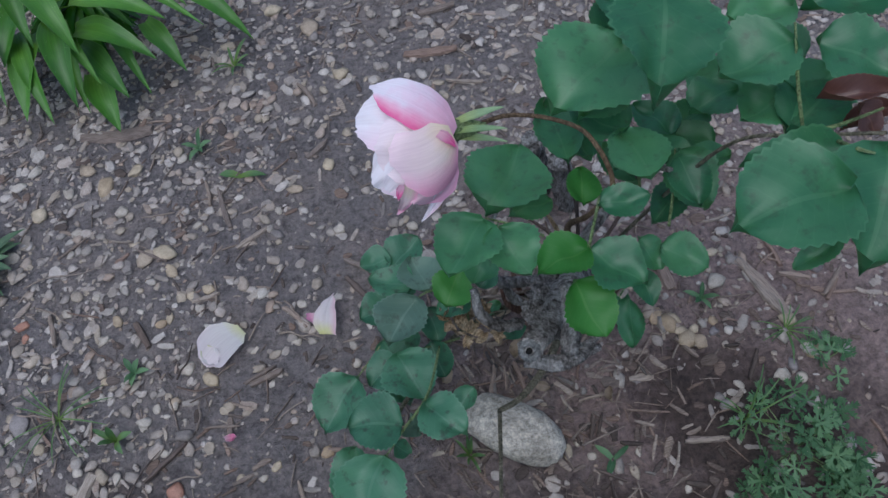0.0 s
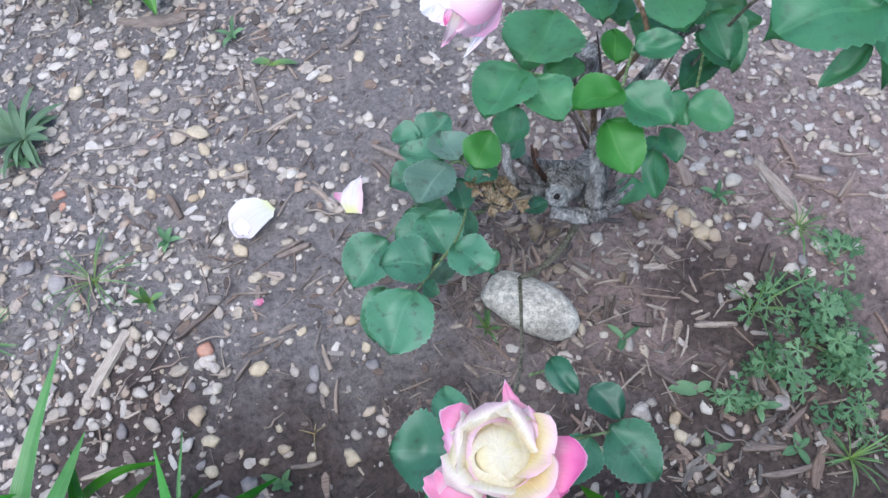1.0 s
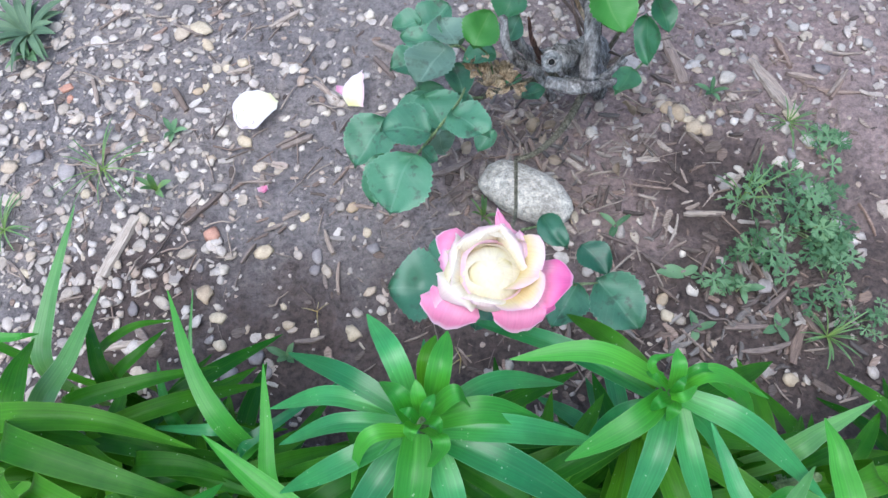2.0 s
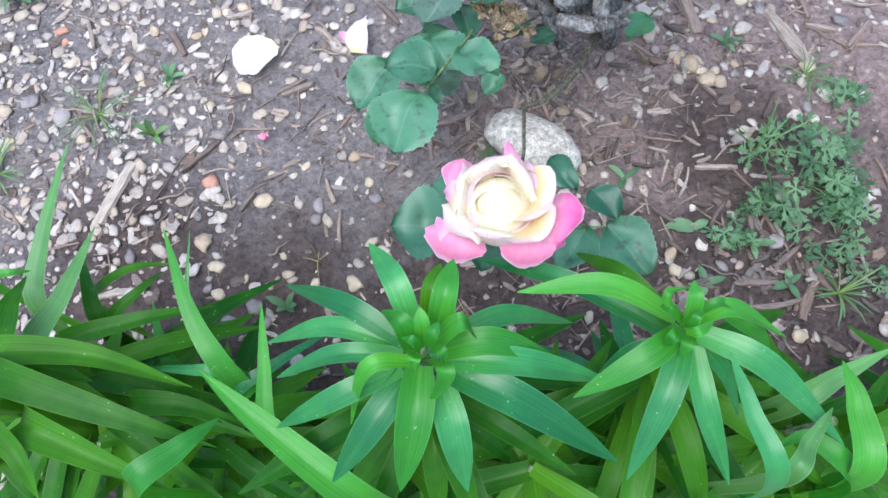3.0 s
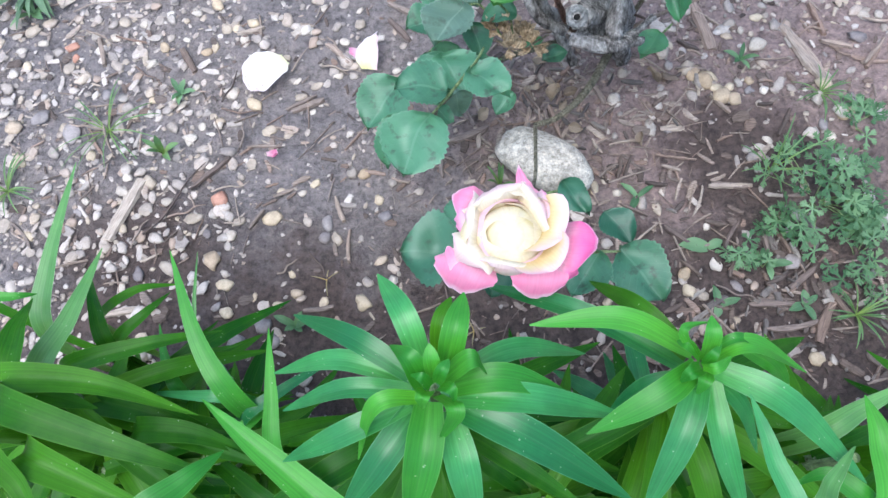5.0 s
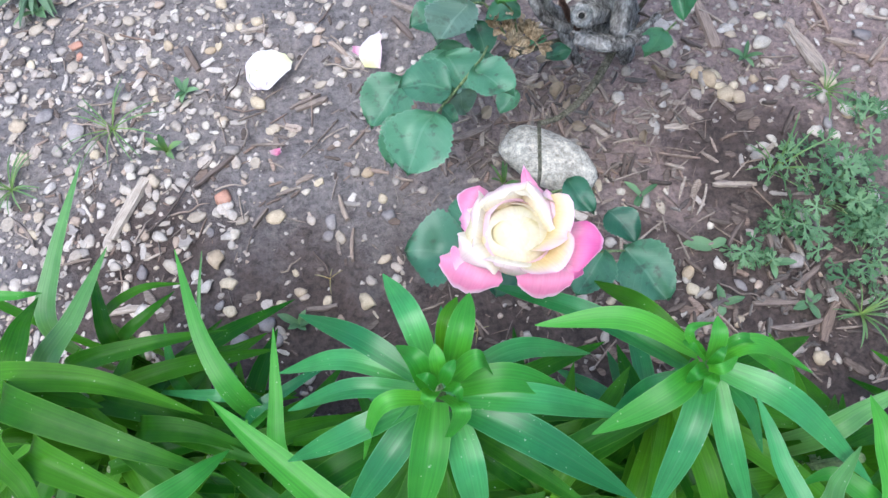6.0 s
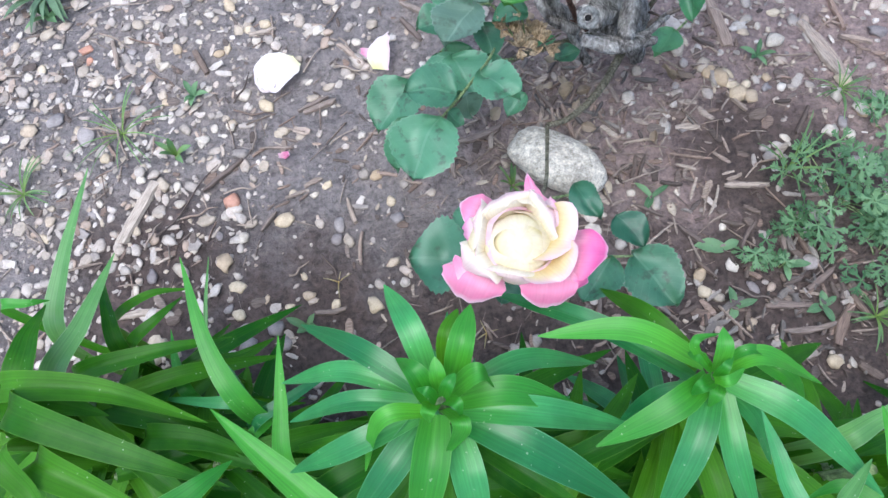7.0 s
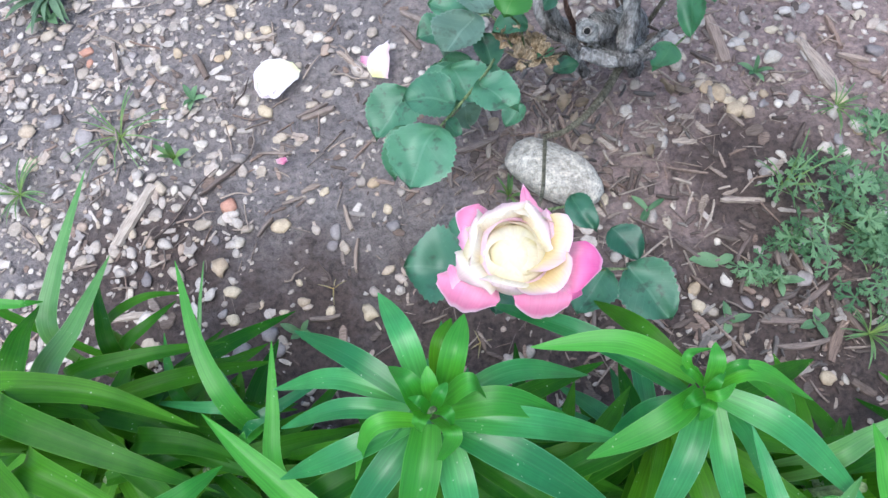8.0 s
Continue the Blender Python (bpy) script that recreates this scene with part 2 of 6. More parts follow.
MIX_P = pebble_material("mixed_gravel", [(0.0, (0.494, 0.448, 0.405)), (0.12, (0.314, 0.275, 0.239)), (0.24, (0.446, 0.375, 0.285)), (0.36, (0.247, 0.220, 0.207)), (0.48, (0.427, 0.384, 0.331)),
                                         (0.6, (0.370, 0.284, 0.221)), (0.72, (0.551, 0.503, 0.460)), (0.86, (0.389, 0.334, 0.285)), (1.0, (0.304, 0.270, 0.244))])
CHIP = wood_material("weathered_wood_chip", [(0.0, (0.290, 0.236, 0.192)), (0.3, (0.190, 0.156, 0.138)), (0.6, (0.365, 0.310, 0.258)), (0.8, (0.246, 0.173, 0.138)), (1.0, (0.400, 0.350, 0.295))])
CHIP_B = wood_material("split_brown_chip", [(0.0, (0.110, 0.088, 0.078)), (0.35, (0.170, 0.135, 0.118)), (0.7, (0.235, 0.195, 0.172)), (1.0, (0.145, 0.117, 0.103))])
DARK_CHIP = wood_material("damp_bark_chip", [(0.0, (0.069, 0.056, 0.050)), (0.3, (0.125, 0.100, 0.085)), (0.6, (0.213, 0.156, 0.125)), (0.8, (0.094, 0.077, 0.069)), (1.0, (0.175, 0.144, 0.125))])
BARK_PIECE = wood_material("flat_bark_piece", [(0.0, (0.072, 0.064, 0.060)), (0.3, (0.13, 0.118, 0.11)), (0.55, (0.25, 0.225, 0.20)), (0.75, (0.09, 0.08, 0.074)), (1.0, (0.34, 0.31, 0.28))])
STONE = stone_material()
BARK = bark_material("grey_rose_bark", (0.07, 0.06, 0.052), (0.33, 0.305, 0.28), (0.64, 0.615, 0.575))
CANE_M = bark_material("green_brown_cane", (0.11, 0.105, 0.07), (0.23, 0.21, 0.145), (0.35, 0.32, 0.235))
PITH = bark_material("dark_pith", (0.008, 0.008, 0.008), (0.014, 0.013, 0.012), (0.03, 0.028, 0.026))
SAWN = bark_material("sawn_cane_end", (0.10, 0.10, 0.095), (0.22, 0.22, 0.21), (0.40, 0.40, 0.38))
DRY_LEAF = leaf_material("dry_tan_leaf", (0.17, 0.13, 0.10), (0.40, 0.33, 0.25), (0.44, 0.38, 0.30), "side", 0.8, 0.15, 0.35, 0.2)
RED_CANE = bark_material("red_brown_cane", (0.08, 0.045, 0.035), (0.17, 0.095, 0.07), (0.26, 0.16, 0.11))
SEPAL_M = leaf_material("pale_sepal", (0.20, 0.32, 0.16), (0.32, 0.45, 0.25), (0.42, 0.54, 0.36), "along", 0.6, 0.2)
YOUNG_CANE = bark_material("young_rose_cane", (0.15, 0.10, 0.06), (0.22, 0.15, 0.09), (0.27, 0.21, 0.13))
STALK_M = bark_material("pale_green_stalk", (0.15, 0.21, 0.09), (0.26, 0.35, 0.15), (0.36, 0.43, 0.21))
DEAD_M = bark_material("dry_brown_petal", (0.28, 0.19, 0.10), (0.52, 0.39, 0.24), (0.68, 0.57, 0.40))
ROSE_LEAF = leaf_material("rose_leaf", (0.040, 0.150, 0.068), (0.105, 0.285, 0.128), (0.14, 0.31, 0.16), "side", 0.38, 0.28, 0.30, 0.55)
SPOTTED_LEAF = leaf_material("spotted_rose_leaf", (0.044, 0.138, 0.078), (0.108, 0.272, 0.152), (0.18, 0.33, 0.22), "side", 0.43, 0.25, 0.42, 0.5)
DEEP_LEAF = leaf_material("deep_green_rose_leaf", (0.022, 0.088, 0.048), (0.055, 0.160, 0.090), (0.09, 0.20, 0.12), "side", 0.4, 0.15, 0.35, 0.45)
DUSTY_LEAF = leaf_material("dusty_rose_leaf", (0.105, 0.180, 0.135), (0.185, 0.290, 0.220), (0.24, 0.36, 0.28), "side", 0.5, 0.2, 0.35, 0.4)
YOUNG_LEAF = leaf_material("young_rose_leaf", (0.042, 0.175, 0.028), (0.072, 0.240, 0.048), (0.15, 0.31, 0.10), "side", 0.45, 0.3, 0.0)
BRONZE_LEAF = leaf_material("bronze_rose_leaf", (0.10, 0.045, 0.035), (0.20, 0.09, 0.06), (0.26, 0.14, 0.10), "side", 0.4, 0.2, 0.0, 0.5)
LILY_LEAF = leaf_material("lily_leaf", (0.019, 0.136, 0.038), (0.070, 0.315, 0.086), (0.19, 0.43, 0.20), "along", 0.30, 0.28, 0.0, 0.5)
# olive leaves; also gives the lower whorls their shade as base colour
LILY_OLIVE_SHADE = leaf_material("olive_and_shaded_lily_leaf", (0.014, 0.078, 0.004), (0.056, 0.185, 0.009), (0.13, 0.27, 0.04), "along", 0.34, 0.22, 0.0, 0.14)
LILY_BROAD = leaf_material("broad_lily_leaf", (0.048, 0.150, 0.018), (0.105, 0.262, 0.032), (0.24, 0.40, 0.13), "along", 0.4, 0.15, 0.0, 0.45)
LILY_YOUNG = leaf_material("young_lily_leaf", (0.034, 0.195, 0.018), (0.078, 0.320, 0.030), (0.17, 0.42, 0.10), "along", 0.4, 0.3, 0.0, 0.4)
LILY_PALE = leaf_material("pale_lily_leaf", (0.075, 0.21, 0.05), (0.14, 0.33, 0.09), (0.42, 0.56, 0.34), "along", 0.38, 0.22, 0.0, 0.5)
WEED_LEAF = leaf_material("weed_leaf", (0.062, 0.145, 0.064), (0.190, 0.325, 0.165), (0.22, 0.35, 0.20), "side", 0.55, 0.3, 0.0)
ROSETTE_LEAF = leaf_material("grey_green_rosette_leaf", (0.075, 0.135, 0.075), (0.14, 0.22, 0.12), (0.24, 0.33, 0.18), "side", 0.6, 0.2, 0.2)
DRY_GRASS = leaf_material("dry_grass_blade", (0.20, 0.18, 0.10), (0.38, 0.34, 0.21), (0.42, 0.38, 0.26), "along", 0.6, 0.2, 0.0)
GRASS_LEAF = leaf_material("grass_blade", (0.075, 0.155, 0.060), (0.16, 0.28, 0.11), (0.24, 0.35, 0.17), "along", 0.5, 0.25, 0.0)
CREAM = petal_material("cream_petal", (0.78, 0.62, 0.24), (0.82, 0.78, 0.62), (0.85, 0.62, 0.70), (0.10, 0.58, 1.04), 0.26, None, 0.40)
GOLD_FOOT = petal_material("gold_footed_petal", (0.66, 0.46, 0.12), (0.77, 0.66, 0.36), (0.85, 0.58, 0.66), (0.22, 0.66, 1.02), 0.24, None, 0.35)
HEART = petal_material("yellow_heart_petal", (0.68, 0.54, 0.17), (0.76, 0.69, 0.38), (0.80, 0.73, 0.55), (0.1, 0.6, 1.05), 0.45, None, 0.35)
BLUSH = petal_material("blush_petal", (0.82, 0.74, 0.58), (0.84, 0.68, 0.72), (0.86, 0.40, 0.62), (0.0, 0.5, 0.95), 0.25)
PINK = petal_material("pink_petal", (0.90, 0.66, 0.72), (0.90, 0.40, 0.57), (0.86, 0.27, 0.47), (0.1, 0.45, 1.05), 0.5, None, 0.4, (0.92, 0.72, 0.80))
MAGENTA = petal_material("magenta_petal", (0.90, 0.56, 0.68), (0.90, 0.26, 0.50), (0.85, 0.14, 0.42), (0.2, 0.6, 1.0), 0.35, None, 0.4, (0.92, 0.62, 0.75))
PALE = petal_material("pale_pink_petal", (0.95, 0.74, 0.73), (0.96, 0.85, 0.86), (0.97, 0.92, 0.95), (0.0, 0.45, 0.85), 0.35, (0.95, 0.76, 0.84), 0.15)
FALLEN_PINK = petal_material("fallen_pink_petal", (0.84, 0.84, 0.36), (0.92, 0.86, 0.82), (0.92, 0.84, 0.84), (0.0, 0.4, 0.95), 0.2, (0.90, 0.66, 0.70))
FLUSH = petal_material("flushed_petal", (0.95, 0.84, 0.68), (0.96, 0.78, 0.74), (0.95, 0.62, 0.72), (0.05, 0.45, 0.9), 0.25, (0.93, 0.48, 0.63), 0.15)
FLUSHED_RIM = petal_material("flushed_rim_petal", (0.92, 0.50, 0.64), (0.93, 0.66, 0.77), (0.93, 0.86, 0.92), (0.08, 0.45, 0.85), 0.3, (0.82, 0.16, 0.36), 0.15)
CREAM_BLUSH = petal_material("cream_blush_petal", (0.95, 0.86, 0.70), (0.96, 0.86, 0.82), (0.96, 0.84, 0.86), (0.05, 0.5, 0.95), 0.25, None, 0.2)
GLOBE = petal_material("globe_petal", (0.95, 0.82, 0.58), (0.96, 0.80, 0.74), (0.95, 0.74, 0.78), (0.08, 0.42, 0.95), 0.2, (0.93, 0.45, 0.60), 0.15)
FALLEN = petal_material("fallen_petal", (0.80, 0.80, 0.45), (0.88, 0.85, 0.80), (0.88, 0.80, 0.80), (0.0, 0.3, 0.95), 0.1)


# ---- mesh builders ----
def soil_z(x, y):
    return 0.006 * noise.noise((x * 6, y * 6, 0.3)) + 0.0035 * noise.noise((x * 22, y * 22, 5.1))


def mesh_ob(name, verts, faces, mat, parent=None, label="", uvs=None, smooth=True):
    me = bpy.data.meshes.new(name)
    me.from_pydata([tuple(v) for v in verts], [], faces)
    if uvs is not None:
        layer = me.uv_layers.new(name="UVMap")
        idx = np.zeros(len(me.loops), dtype=np.int32)
        me.loops.foreach_get("vertex_index", idx)
        layer.data.foreach_set("uv", np.asarray(uvs, dtype=np.float32)[idx].ravel())
    me.polygons.foreach_set("use_smooth", [smooth] * len(me.polygons))
    me.materials.append(mat)
    me.update()
    ob = new(name, me)
    if parent:
        ob.parent = parent
    if label:
        ob["label"] = label
    return ob


def grid_ob(name, pts, mat, parent=None, label=""):
    """A sheet from rows of points; UV runs across (u) and along (v)."""
    n, m = len(pts), len(pts[0])
    verts = [p for row in pts for p in row]
    uvs = [(j / (m - 1), i / (n - 1)) for i in range(n) for j in range(m)]
    faces = [(i * m + j, i * m + j + 1, (i + 1) * m + j + 1, (i + 1) * m + j) for i in range(n - 1) for j in range(m - 1)]
    return mesh_ob(name, verts, faces, mat, parent, label, uvs)


def tube(name, pts, radii, mat, parent=None, label="", sides=8, knots=0.0, seed=0):
    """A tapering, slightly knobbly stem along smoothed points."""
    pts = [Vector(p) for p in pts]
    fine, rad = [], []
    for i in range(len(pts) - 1):
        p0, p1, p2, p3 = pts[max(i - 1, 0)], pts[i], pts[i + 1], pts[min(i + 2, len(pts) - 1)]
        for s in range(6):
            t = s / 6
            fine.append(0.5 * ((2 * p1) + (p2 - p0) * t + (2 * p0 - 5 * p1 + 4 * p2 - p3) * t * t + (3 * p1 - p0 - 3 * p2 + p3) * t ** 3))
            rad.append(radii[i] + (radii[i + 1] - radii[i]) * t)
    fine.append(pts[-1])
    rad.append(radii[-1])
    verts, faces = [], []
    side = Vector((0.31, 0.2, 0.93))
    for i, p in enumerate(fine):
        d = (fine[min(i + 1, len(fine) - 1)] - fine[max(i - 1, 0)]).normalized()
        a = (side - d * side.dot(d)).normalized()
        b = d.cross(a)
        for k in range(sides):
            ang = 2 * math.pi * k / sides
            r = rad[i] * (1 + knots * noise.noise((p.x * 60 + k * 1.7, p.y * 60 + seed, p.z * 60)))
            verts.append(p + (a * math.cos(ang) + b * math.sin(ang)) * r)
    for i in range(len(fine) - 1):
        for k in range(sides):
            faces.append((i * sides + k, i * sides + (k + 1) % sides, (i + 1) * sides + (k + 1) % sides, (i + 1) * sides + k))
    faces.append(tuple(range(sides))[::-1])
    faces.append(tuple((len(fine) - 1) * sides + k for k in range(sides)))
    return mesh_ob(name, verts, faces, mat, parent, label)


def strap_points(base, tip, width, arch, rows=15, cols=7, fold=0.22, twist=0.0, seed=0.0, full=0.33, bow=None):
    """A lily leaf from base to tip: rises by arch in between, lance-shaped, keeled along its middle."""
    base, tip = Vector(base), Vector(tip)
    run = tip - base
    flat = Vector((run.x, run.y, 0))
    side0 = Vector((-run.y, run.x, 0)).normalized() if flat.length > 1e-4 else Vector((1, 0, 0))
    out = []
    for i in range(rows):
        v = i / (rows - 1)
        c = base + run * v + Vector((0, 0, arch * 4 * v * (1 - v)))
        d = (run + Vector((0, 0, arch * 4 * (1 - 2 * v)))).normalized()
        if bow is not None:
            # bent to one side on its way
            c += bow * 4 * v * (1 - v)
            d = (run + (Vector((0, 0, arch)) + bow) * 4 * (1 - 2 * v)).normalized()
            side0 = Vector((-d.y, d.x, 0)).normalized()
        side = Matrix.Rotation(twist * v + 0.15 * math.sin(seed * 7 + v * 3), 3, d) @ side0
        up = side.cross(d)
        if up.z < 0:
            up = -up
        w = width * 0.41 * max(0.0, min(1, 0.6 + v * 1.2) * (1 - max(0, (v - full) / (1 - full)) ** 1.55)) + 0.0004
        wob = 0.04 * width * noise.noise((v * 4, seed * 3.7, 0.5))
        row = []
        for j in range(cols):
            q = 2 * j / (cols - 1) - 1
            row.append(c + side * (q * w + wob) + up * (fold * w * q * q * 1.1 + 0.03 * width * noise.noise((v * 7 + seed, q * 2, 2.2))))
        out.append(row)
    return out


def lily_leaf(parent, base, tip, width, arch=0.02, mat=None, fold=0.36, twist=0.0):
    seed = (base[0] * 13.1 + tip[0] * 7.7 + tip[1] * 3.3) % 10
    return grid_ob("leaf", strap_points(base, tip, width, arch * 1.35, 17, 9, fold, twist, seed), mat or LILY_LEAF, parent)


def blade(parent, way, width, mat, keel=0.14, seed=0.0):
    """A lily leaf along a smooth way from its foot to its tip: strap-shaped, even in breadth for most of its length, faintly keeled."""
    pts = [Vector(p) for p in way]
    fine = []
    for i in range(len(pts) - 1):
        p1, p2 = pts[i], pts[i + 1]
        p0 = pts[i - 1] if i else p1 * 2 - p2
        p3 = pts[i + 2] if i + 2 < len(pts) else p2 * 2 - p1
        for j in range(9):
            t = j / 9
            fine.append(0.5 * ((2 * p1) + (p2 - p0) * t + (2 * p0 - 5 * p1 + 4 * p2 - p3) * t * t + (3 * p1 - p0 - 3 * p2 + p3) * t ** 3))
    fine.append(pts[-1])
    run = pts[-1] - pts[-3]
    flat = Vector((-run.y, run.x, 0)).normalized() if Vector((run.x, run.y, 0)).length > 1e-4 else Vector((1, 0, 0))
    out, n = [], len(fine)
    full, power = (0.42, 2.1) if run.length > 2.6 * width else (0.2, 1.35)
    for i, c in enumerate(fine):
        v = i / (n - 1)
        d = (fine[min(i + 1, n - 1)] - fine[max(i - 1, 0)]).normalized()
        side = (flat - d * flat.dot(d)).normalized()
        side = Matrix.Rotation(0.30 * noise.noise((v * 1.6 + seed, seed * 2.1, 0.4)), 3, d) @ side
        up = side.cross(d)
        if up.z < 0:
            up = -up
        w = 0.5 * width * min(1.0, 0.72 + v * 0.9) * (1 - max(0.0, (v - full) / (1 - full)) ** power) + 0.0004
        row = []
        for j in range(9):
            q = 2 * j / 8 - 1
            wave = 0.05 * width * noise.noise((v * 5 + seed, (2.0 if q > 0 else -2.0), seed * 1.3)) * q * q
            row.append(c + side * q * w + up * (keel * w * (abs(q) ** 1.2) + wave))
        out.append(row)
    return grid_ob("leaf", out, mat, parent)


def blades(parent, rows):
    for k, (base, mid, tip, width, mat) in enumerate(rows):
        blade(parent, (base, mid, tip), width, mat, 0.14 + 0.12 * (k % 3), base[0] * 40 + tip[1] * 23 + k)


def rooted_blades(parent, rows):
    """Leaves that rise from the soil at the foot of their clump before they arch over."""
    for k, (base, mid, tip, width, mat) in enumerate(rows):
        b, m = Vector(base), Vector(mid)
        out = Vector((m.x - b.x, m.y - b.y, 0))
        root = Vector((b.x, b.y, 0)) - out * 0.25
        root.z = soil_z(root.x, root.y)
        blade(parent, (root, root.lerp(b, 0.55) - out * 0.12, b, m, tip), width, mat, 0.16 + 0.12 * (k % 3), base[0] * 40 + tip[1] * 23 + k)


def leaflet(parent, base, tip, broad=0.85, lean=0.0, mat=None, name="leaflet", cup=0.24):
    """A toothed oval rose leaflet from its stalk to its tip; lean turns it about its midrib."""
    rows, cols = 23, 9
    base, tip = Vector(base), Vector(tip)
    d = tip - base
    length = d.length
    d.normalize()
    side = Matrix.Rotation(radians(lean + 5 * math.sin(base[0] * 331.0 + tip[1] * 173.0)), 3, d) @ Vector((-d.y, d.x, 0)).normalized()
    up = d.cross(side)
    seed = (base[0] * 31.7 + tip[1] * 17.3) % 10
    out = []
    for i in range(rows):
        v = i / (rows - 1)
        w = 0.5 * broad * length * (math.sin(math.pi * v ** 0.86) ** 0.56 * (1 - 0.22 * v ** 5) * 1.04 if 0 < v < 1 else 0) + 0.0003
        tooth = 1 + (0.05 if i % 2 else -0.03)
        sway = 0.05 * length * math.sin(math.pi * v) * math.sin(seed * 5.1)
        row = []
        for j in range(cols):
            q = 2 * j / (cols - 1) - 1
            e = tooth if abs(q) > 0.99 else 1.0
            x = v * length + 0.07 * length * abs(q) * (0.5 - v)
            z = cup * length * (abs(q) ** 1.3) * 0.55 + 0.22 * length * (0.25 - (v - 0.5) ** 2) + 0.11 * length * noise.noise((v * 2.5 + seed, q * 1.5, seed))
            k = 1 + 0.24 * noise.noise((v * 2.2 + seed, 3.0 if q > 0 else -3.0, seed * 1.7)) * min(1.0, abs(q) * 2)
            row.append(base + d * x + side * (q * w * e * k + sway) + up * z)
        out.append(row)
    return grid_ob(name, out, mat or ROSE_LEAF, parent)


def petal(parent, m, prof, half, mat, ruffle=0.1, seed=0.0, point=0.0, label="", rounded=0.28):
    """A petal as a piece of a cup about the axis of m. prof: four (radius, height) that draw its side from foot to rim;
    half: half its angle in degrees; point draws the middle of the rim out."""
    rows, cols = 17, 27
    size = Vector(prof[3]).length
    out = []
    for i in range(rows):
        v = i / (rows - 1)
        row = []
        for j in range(cols):
            q = 2 * j / (cols - 1) - 1
            t = v * (1 - rounded * abs(q) ** 2.5 + point * (1 - abs(q)) * v + 0.05 * ruffle * 4 * noise.noise((q * 2.2 + seed, seed * 2, 0.7)) * v)
            b0, b1, b2, b3 = (1 - t) ** 3, 3 * t * (1 - t) ** 2, 3 * t * t * (1 - t), t ** 3
            r = b0 * prof[0][0] + b1 * prof[1][0] + b2 * prof[2][0] + b3 * prof[3][0]
            h = b0 * prof[0][1] + b1 * prof[1][1] + b2 * prof[2][1] + b3 * prof[3][1]
            a = radians(half) * q * (0.42 + 0.58 * math.sin(math.pi * min(v * 0.7 + 0.05, 0.5)))
            n = ruffle * size * v * v * noise.noise((q * 1.7 + seed, v * 1.6, seed * 3.1))
            n2 = ruffle * 0.5 * size * v ** 3 * noise.noise((q * 3.0 + seed * 2, v * 2.0, seed))
            row.append(m @ Vector(((r + n) * math.cos(a), (r + n) * math.sin(a), h + n2 + n * 0.4)))
        out.append(row)
    return grid_ob("petal", out, mat, parent, label)


def sheet_petal(parent, m, spine, halves, mat, rounded=0.25, bulge=0.25, up=(0, 0, 1), ruffle=0.12, seed=0.0, name="petal"):
    """A free petal: a bent way from foot over middle to rim, its half breadth at five places along it, domed (or cupped, where bulge is negative) towards up."""
    p0, p1, p2 = (Vector(p) for p in spine)
    up = Vector(up)
    ctrl = p1 * 2 - (p0 + p2) * 0.5
    rows, cols = 17, 17
    size = (p2 - p0).length
    side = up.cross(p2 - p0).normalized()
    out = []
    for i in range(rows):
        row = []
        for j in range(cols):
            q = 2 * j / (cols - 1) - 1
            v = (i / (rows - 1)) * (1 - rounded * abs(q) ** 2.4) + ruffle * (i / (rows - 1)) ** 3 * (0.22 * noise.noise((q * 2.7 + seed, seed * 1.9, 0.7)) + 0.16 * noise.noise((q * 8.0 + seed, seed * 1.3, 3.7)))
            c = p0 * (1 - v) ** 2 + ctrl * 2 * v * (1 - v) + p2 * v * v
            d = ((ctrl - p0) * (1 - v) + (p2 - ctrl) * v).normalized()
            n = side.cross(d)
            if n.dot(up) < 0:
                n = -n
            s = min(max(v, 0.0), 0.9999) * (len(halves) - 1)
            k = int(s)
            f = s - k
            f = f * f * (3 - 2 * f)
            h = halves[k] * (1 - f) + halves[k + 1] * f
            wave = ruffle * size * v * v * (0.5 * noise.noise((q * 1.6 + seed, v * 1.7, seed * 3.1)) + 0.25 * noise.noise((q * 4.1 - seed, v * 3.0, seed)))
            row.append(m @ (c + side * q * h * (1 + 0.1 * noise.noise((v * 3 + seed, 4.0 if q > 0 else -4.0, seed))) - n * (bulge * h * q * q) + n * wave))
        out.append(row)
    return grid_ob(name, out, mat, parent)


def empty(name, label, category, at, group="", kind=""):
    return tagged(new(name), label, category, group, kind)


ICO = bmesh.new()
bmesh.ops.create_icosphere(ICO, subdivisions=2, radius=1.0)
ICO_V = np.array([v.co[:] for v in ICO.verts])
ICO_F = np.array([[v.index for v in f.verts] for f in ICO.faces])
ICO.free()
BALL = bmesh.new()
bmesh.ops.create_icosphere(BALL, subdivisions=5, radius=1.0)
BALL_V = [v.co.copy() for v in BALL.verts]
BALL_F = [tuple(v.index for v in f.verts) for f in BALL.faces]
BALL.free()
rng = np.random.default_rng(7)


def pebble_shape(seed, flat=0.55, longer=1.3, angular=0.2):
    s = seed * 9.17
    k = np.array([1 + angular * noise.noise((v[0] * 1.3 + s, v[1] * 1.3, v[2] * 1.3 - s)) + angular * 0.5 * noise.noise((v[0] * 2.6 - s, v[1] * 2.6, v[2] * 2.6)) for v in ICO_V])
    # worn facets: a few planes cut the stone off
    q = np.random.default_rng(int(seed) + 90)
    v = ICO_V * k[:, None]
    for _ in range(6):
        n = q.normal(size=3)
        n /= np.linalg.norm(n)
        d = v @ n - q.uniform(0.62, 0.9)
        v = v - np.outer(np.maximum(d, 0) * 0.85, n)
    return v * np.array([0.5 * longer, 0.5, 0.5 * flat])


